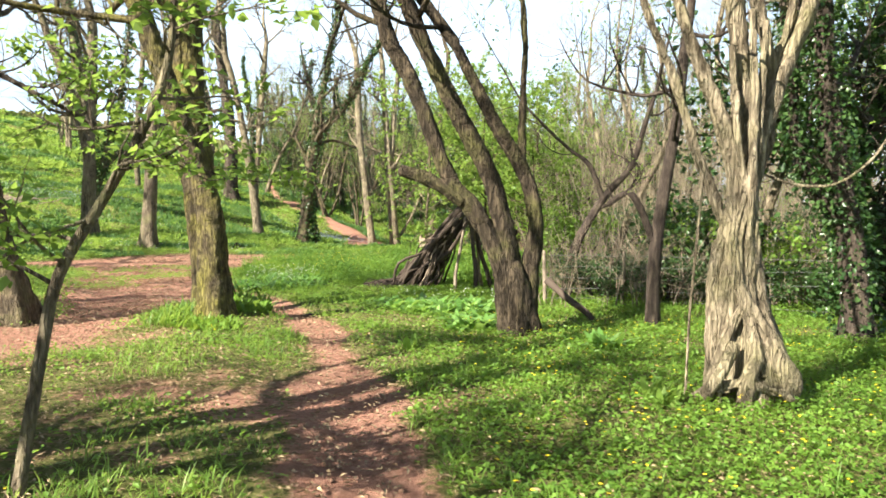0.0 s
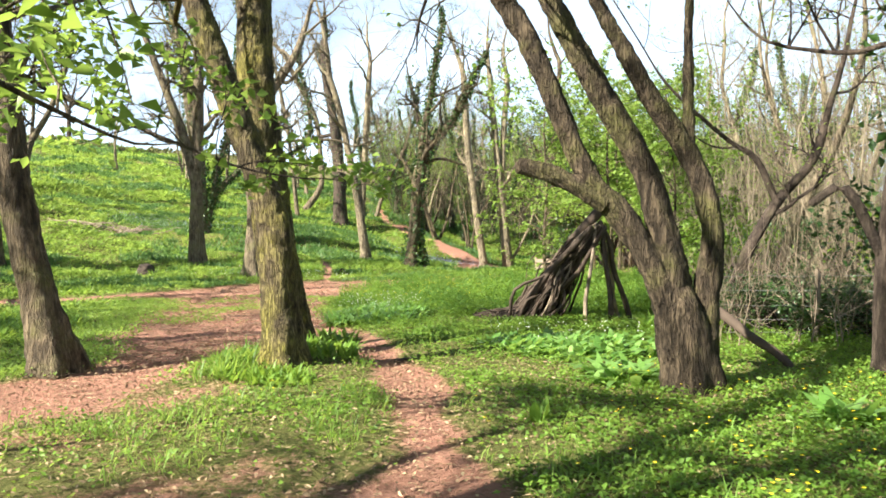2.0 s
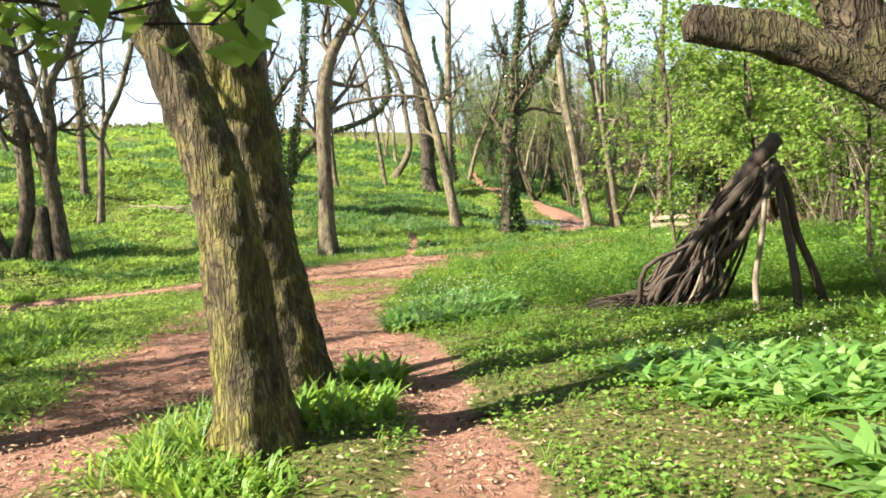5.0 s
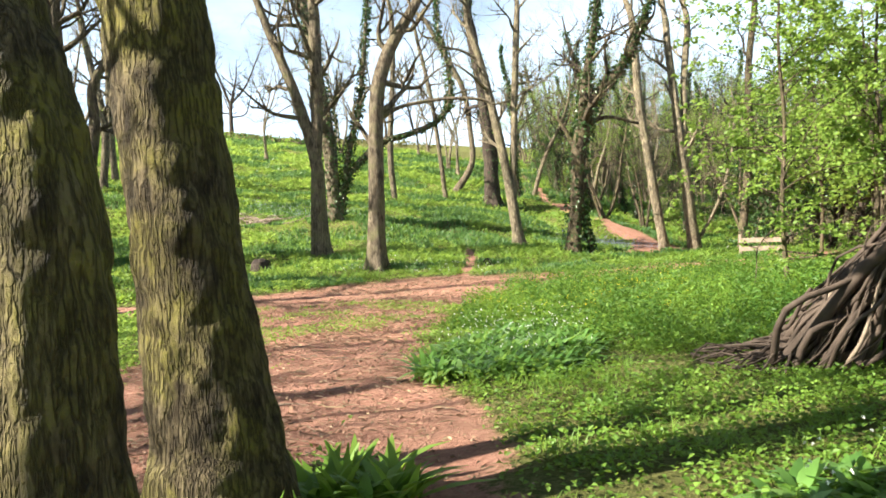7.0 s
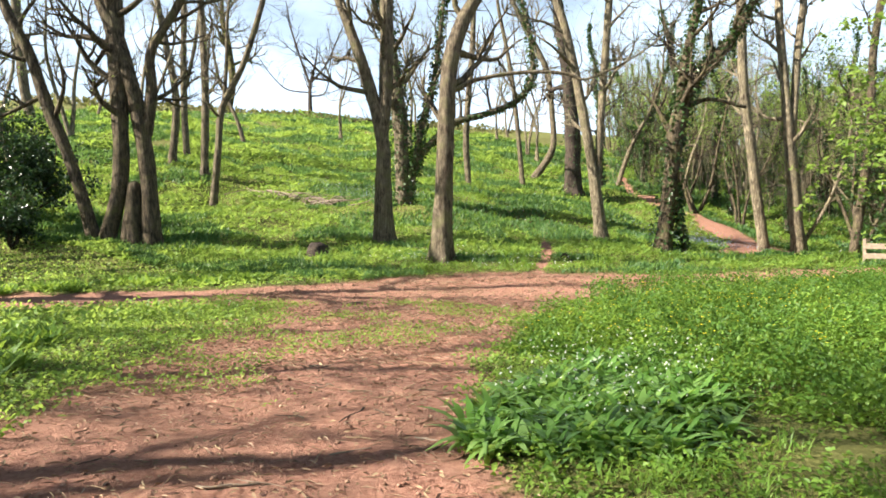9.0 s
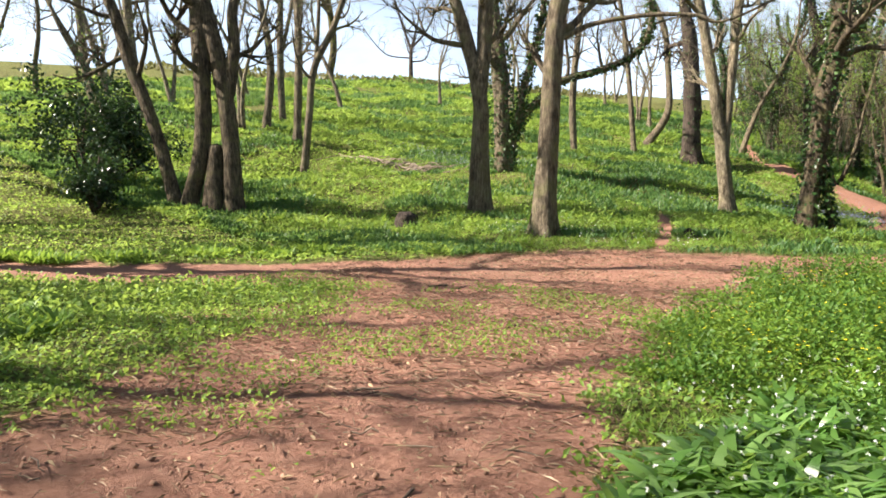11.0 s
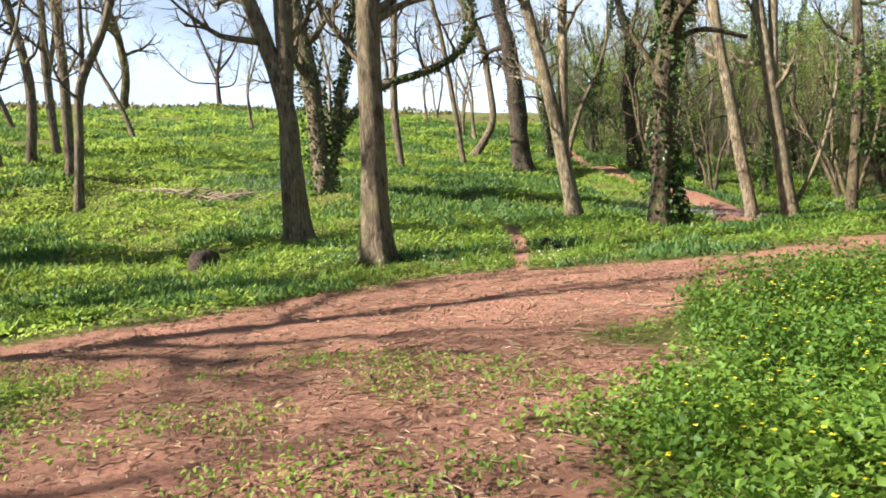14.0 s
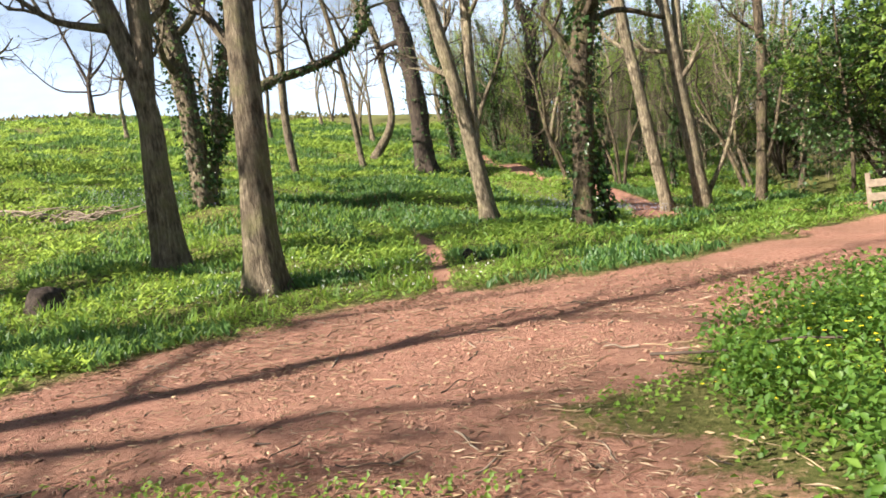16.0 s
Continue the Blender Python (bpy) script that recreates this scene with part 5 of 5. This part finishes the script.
def board(name, parent, x, y, z, sx, sy, sz, turn, material):
    bm = bmesh.new()
    bmesh.ops.create_cube(bm, size=1.0)
    bmesh.ops.scale(bm, vec=(sx, sy, sz), verts=bm.verts)
    bmesh.ops.bevel(bm, geom=bm.edges, offset=0.008, segments=1, affect="EDGES")
    bm.transform(Matrix.Translation((x, y, z)) @ Matrix.Rotation(turn, 4, "Z"))
    me = bpy.data.meshes.new(name)
    bm.to_mesh(me)
    bm.free()
    me.materials.append(material)
    ob = new(name, me)
    ob.parent = parent
    ob.matrix_parent_inverse = parent.matrix_basis.inverted()
    return ob


bz = float(land(-0.9, 36.6))
for dx in (-0.25, 1.15):
    board("post", barrier, -0.9 + dx, 36.6 - 0.25 * dx, bz + 0.38, 0.1, 0.1, 0.86, -0.25, DEADWOOD)
for hz in (0.28, 0.58):
    board("rail", barrier, -0.45, 36.42, bz + hz, 1.5, 0.035, 0.17, -0.25, DEADWOOD)

# ---- sapling and hanging stems close to the start ----
def sapling(rows, label, material, leafy, size, limbs, reach, flat=0.25, leaf_mat=None, top=2, droop=0.05, low=0.35):
    x0, y0 = rows[0][:2]
    own = thing("sapling", (x0, y0, float(land(x0, y0))), label, "sapling")
    line = smooth_line(rows, 0.08)
    h = Heap()
    tube(h, line, 10, 0.12, seed=x0)
    part("trunk", h, material, own)
    tips, tw = [], Heap()
    for i in np.linspace(len(line) * low, len(line) - 2, limbs).astype(int):
        a = rng.uniform(0, 6.283)
        grow(tw, line[i, :3], np.array([math.cos(a), math.sin(a), rng.normal(flat, 0.2)]), reach * rng.uniform(0.6, 1.1), max(0.006, line[i, 3] * 0.45), 1, tips, 0.22, droop, (3, 6), top)
    tagged(part("branching", tw, material, own), kind="stuff")
    allp = np.concatenate(tips)
    pick = allp[rng.integers(0, len(allp), leafy)] + rng.normal(0, 0.04, (leafy, 3))
    h = Heap()
    leaves(h, pick, rng.normal(0, 1, (leafy, 3)) * np.array([1, 1, 0.35]) - np.array([0, 0, 0.15]), rng.uniform(0.6, 1.3, leafy) * size, rng.uniform(0.55, 0.95, leafy) * size)
    tagged(part("foliage", h, leaf_mat or SPRING, own, "fresh yellow-green leaves"), kind="stuff")
    return own


sapling([(-2.34, 3.9, -0.1, 0.04), (-2.2, 3.93, 0.77, 0.033), (-2.11, 3.95, 1.19, 0.032), (-1.87, 3.97, 1.61, 0.028), (-1.64, 3.98, 2.03, 0.026), (-1.53, 4.0, 2.35, 0.022), (-1.49, 4.01, 2.75, 0.017), (-1.45, 4.05, 3.3, 0.01)], "slim crooked sapling with fresh leaves beside the path", BARK_GREY, 950, 0.07, 16, 0.85)
sapling([(-5.6, 6.4, -0.1, 0.05), (-5.5, 6.45, 1.4, 0.045), (-5.15, 6.7, 2.6, 0.04), (-4.52, 6.92, 2.92, 0.03), (-3.91, 7.01, 2.67, 0.022), (-3.54, 7.07, 2.47, 0.018), (-3.12, 7.13, 2.29, 0.014), (-2.71, 7.19, 2.11, 0.011), (-2.29, 7.26, 1.95, 0.008), (-1.84, 7.33, 1.87, 0.005)], "slim dark maple with a long low leafy bough", BARK_DARK, 950, 0.085, 18, 0.75, low=0.45)
sapling([(-0.5, 23.2, -0.1, 0.045), (-0.55, 23.2, 1.5, 0.04), (-0.45, 23.25, 3.0, 0.035), (-0.5, 23.2, 4.5, 0.025), (-0.4, 23.2, 6.0, 0.012)], "young maple in fresh layered spring leaf behind the den", BARK_BROWN, 4600, 0.1, 42, 1.9, low=0.12)
sapling([(1.4, 25.5, -0.1, 0.05), (1.5, 25.5, 2.0, 0.045), (1.4, 25.6, 4.0, 0.035), (1.5, 25.4, 6.5, 0.015)], "young maple in fresh layered spring leaf behind the den", BARK_BROWN, 4200, 0.12, 30, 1.9)
sapling([(2.3, 19.0, -0.1, 0.04), (2.3, 19.0, 1.2, 0.035), (2.4, 19.1, 2.4, 0.025), (2.3, 19.0, 3.8, 0.012)], "bushy hazel in green leaf behind the leaning tree", BARK_BROWN, 3200, 0.1, 26, 1.5)
for x, y in ((1.6, 38.5), (3.0, 35.5), (2.2, 31.5), (3.8, 29.0), (0.9, 45.5), (4.2, 40.0)):
    sapling([(x, y, float(land(x, y)) - 0.1, 0.07), (x + 0.1, y, 2.0, 0.06), (x, y + 0.1, 4.0, 0.05), (x - 0.1, y, 7.0, 0.02)], "leafy young tree overhanging the side of the track", BARK_BROWN, 3600, 0.13, 30, 2.0)
rope = thing("hanging_vine", (2.8, 6.22, 1.9), "pale dry vine stem hanging from the twisted tree", "vine")
h = Heap()
tube(h, smooth_line([(2.75, 6.22, 1.93, 0.012), (3.09, 6.22, 1.84, 0.013), (3.44, 6.22, 1.88, 0.013), (3.81, 6.23, 2.23, 0.014), (4.1, 6.4, 2.9, 0.014), (4.2, 6.5, 3.8, 0.012)], 0.06), 6)
part("stem", h, BARK_PALE, rope)
h = Heap()
tube(h, smooth_line([(2.22, 6.2, 2.0, 0.012), (2.2, 6.19, 1.5, 0.013), (2.14, 6.18, 0.8, 0.012), (2.11, 6.17, float(land(2.11, 6.17)), 0.013)], 0.08), 6)
part("stem", h, BARK_PALE, rope)

# ---- evergreen bushes and undergrowth ----
def bush(x, y, r, tall, n, size, material, label, category="bush"):
    z = float(land(x, y))
    own = thing("bush", (x, y, z), label, category)
    tips, tw = [], Heap()
    for _ in range(9):
        a = rng.uniform(0, 6.283)
        grow(tw, (x, y, z - 0.05), unit(np.array([math.cos(a) * r, math.sin(a) * r, tall * rng.uniform(0.5, 1.3)])), 0.8 * math.hypot(r, tall) * rng.uniform(0.7, 1.0), 0.03 + 0.008 * tall, 1, tips, 0.25, 0.1, (4, 7), 3, 0.6)
    tagged(part("branching", tw, BARK_DARK, own), kind="stuff")
    allp = np.concatenate(tips)
    pick = allp[rng.integers(0, len(allp), n)] + rng.normal(0, size * 0.9, (n, 3))
    pick[:, 2] = np.maximum(pick[:, 2], z + 0.05)
    h = Heap()
    leaves(h, pick, rng.normal(0, 1, (n, 3)), rng.uniform(0.6, 1.3, n) * size, rng.uniform(0.5, 0.9, n) * size)
    tagged(part("foliage", h, material, own), kind="stuff")
    return own


bush(-27.6, 26.4, 2.2, 4.6, 6000, 0.16, EVERGREEN, "dark evergreen holly beside the clump of trunks", "holly")
bush(-24.6, 24.6, 1.2, 1.3, 2200, 0.13, EVERGREEN, "low dark holly bush below the bank", "holly")
green = bush(14.0, -8.0, 1.5, 1.6, 2600, 0.12, HERB, "tangled green undergrowth bush in the wood")
dark = bush(17.0, -8.0, 1.6, 2.4, 2600, 0.13, IVY, "dark ivy-covered bush in the wood")
for k, (x, y) in enumerate(thin_out(34, 3.2, 22.0, 13.0, 58.0, 2.2, lambda x, y: off_paths(x, y))):
    ob = copy_thing(green if k % 3 else dark, Matrix.Translation((x, y, float(land(x, y)))) @ Matrix.Rotation(rng.uniform(0, 6.28), 4, "Z"))
    s = rng.uniform(0.7, 1.2)
    ob.scale = (s, s, s)
for k, (x, y) in enumerate(thin_out(10, -16.0, 6.0, 64.0, 100.0, 4.0, lambda x, y: off_paths(x, y) and x > -0.25 * y)):
    ob = copy_thing(green if k % 2 else dark, Matrix.Translation((x, y, float(land(x, y)))) @ Matrix.Rotation(rng.uniform(0, 6.28), 4, "Z"))
    ob.scale = (1.0, 1.0, 0.8)
tall_green = bush(20.0, -8.0, 2.0, 7.5, 7500, 0.17, SPRING, "tall leafy tree in young green at the wood's edge", "tree")
tall_dark = bush(24.0, -8.0, 2.0, 8.5, 8000, 0.17, IVY, "tall dark ivy-smothered tree in the wood", "tree")
for k, (x, y) in enumerate(((3.5, 37.5), (5.5, 33.0), (5.0, 44.0), (7.0, 52.0), (6.0, 62.0), (10.0, 38.0), (-13.5, 74.0), (-5.0, 84.0), (9.0, 72.0), (13.0, 46.0), (12.0, 58.0))):
    ob = copy_thing(tall_dark if k % 3 == 2 else tall_green, Matrix.Translation((x, y, float(land(x, y)))) @ Matrix.Rotation(rng.uniform(0, 6.28), 4, "Z"))
    s = rng.uniform(0.8, 1.15)
    ob.scale = (s, s, s)
for k, (x, y) in enumerate(thin_out(10, -8.0, 18.0, 72.0, 112.0, 4.5, lambda x, y: off_paths(x, y) and x > -0.1 * y + 4)):
    ob = copy_thing(tall_dark if k % 3 == 1 else tall_green, Matrix.Translation((x, y, float(land(x, y)))) @ Matrix.Rotation(rng.uniform(0, 6.28), 4, "Z"))
    s = rng.uniform(1.2, 1.7)
    ob.scale = (s, s, s)
for x, y in ((2.9, 47.0), (4.6, 54.0), (1.8, 61.0), (7.6, 12.6)):
    copy_thing(tall_dark, Matrix.Translation((x, y, float(land(x, y)))) @ Matrix.Rotation(x * 2, 4, "Z"))
ob = copy_thing(tall_dark, Matrix.Translation((-14.9, 68.5, float(land(-14.9, 68.5)))))
ob.scale = (0.6, 0.6, 0.85)
for x, y in ((7.4, 11.2), (8.6, 13.0), (5.6, 15.2)):
    copy_thing(dark, Matrix.Translation((x, y, float(land(x, y)))) @ Matrix.Rotation(x, 4, "Z"))

for k, (x, y) in enumerate(((3.0, 13.9), (4.2, 13.6), (5.3, 13.0), (6.6, 12.2), (4.9, 15.0), (6.4, 14.2), (3.6, 15.8), (7.8, 10.6))):
    ob = copy_thing(dark, Matrix.Translation((x, y, float(land(x, y)))) @ Matrix.Rotation(k * 1.7, 4, "Z"))
    ob.scale = (0.6, 0.6, 0.4)


def brushwood(n, place, low, high, label, material):
    """Thin upright twiggy stems, too many to count."""
    h = Heap()
    for _ in range(n):
        x, y = place()
        if not off_paths(x, y):
            continue
        z = float(land(x, y))
        tall, r = rng.uniform(low, high), 0.004 + 0.014 * rng.random() ** 2
        lx, ly = rng.normal(0, 0.22, 2) * tall
        wx, wy = rng.normal(0, 0.05, 2) * tall
        tube(h, np.array([(x, y, z - 0.05, r), (x + lx * 0.4 + wx, y + ly * 0.4 + wy, z + tall * 0.45, r * 0.7), (x + lx, y + ly, z + tall, r * 0.25)]), 3, cap=False)
        for _ in range(3):
            f = rng.uniform(0.25, 0.95)
            ax, ay, az2 = x + lx * f, y + ly * f, z + tall * f
            tube(h, np.array([(ax, ay, az2, r * 0.5), (ax + rng.normal(0, 0.5), ay + rng.normal(0, 0.5), az2 + rng.uniform(0.2, 1.2), r * 0.15)]), 3, cap=False)
    tagged(new("brushwood", h.mesh("brushwood", material)), label, "brushwood", kind="stuff")


brushwood(4600, lambda: (rng.uniform(3.5, 24.0), rng.uniform(16.0, 60.0)), 2.0, 8.5, "pale tangle of bare twiggy stems in the wood", TWIG)
brushwood(480, lambda: (rng.uniform(1.8, 8.5), rng.uniform(12.5, 17.0)), 0.3, 1.1, "low brown tangle of brambles and dead stems by the fence", DEADWOOD)
brushwood(2200, lambda: (rng.uniform(-16.0, 10.0), rng.uniform(60.0, 100.0)), 2.5, 9.0, "tangle of bare twiggy stems deep in the wood", TWIG)
h = Heap()
x, y = rng.uniform(-75, -38, 5200), rng.uniform(55, 105, 5200)
s = -0.848 * x + 0.53 * y
x, y = x[(s > 86) & (s < 104)], y[(s > 86) & (s < 104)]
n = len(x)
leaves(h, np.stack([x, y, land(x, y)], -1), unit(rng.normal(0, 0.6, (n, 3)) + np.array([0, 0, 1.0])), rng.uniform(0.3, 0.9, n), rng.uniform(0.2, 0.6, n))
tagged(new("scrub", h.mesh("scrub", BRACKEN)), "brown scrub and dead bracken along the crest", "scrub", kind="stuff")
flower_heads(garlic, -3.8, 17.1, 0.8, 1.6, 30, 0.36, 0.014, WHITE, "small white star flowers")


# short broken twigs trodden into the clearing and the track
for material, label, count in ((STICK_DARK, "short dark broken twigs trodden into the earth", 190), (DRY, "short dry brown twigs trodden into the earth", 420)):
    h = Heap()
    made = 0
    while made < count:
        x, y = rng.uniform(-13.0, -3.5), rng.uniform(12.5, 27.0)
        if bareness(np.array([x]), np.array([y]))[0] < 0.35:
            continue
        a, size, r = rng.uniform(0, 6.283), 0.06 + 0.3 * rng.random() ** 2, rng.uniform(0.002, 0.006)
        rows = np.array([(x + math.cos(a) * size * k + rng.normal(0, 0.06 * size), y + math.sin(a) * size * k + rng.normal(0, 0.06 * size), 0.0, r * (1 - 0.4 * k)) for k in (0.0, 0.35, 0.7, 1.0)])
        rows[:, 2] = land(rows[:, 0], rows[:, 1]) - 0.012
        tube(h, rows, 5)
        made += 1
    tagged(new("twigs", h.mesh("twigs", material)), label, "twigs", kind="stuff")
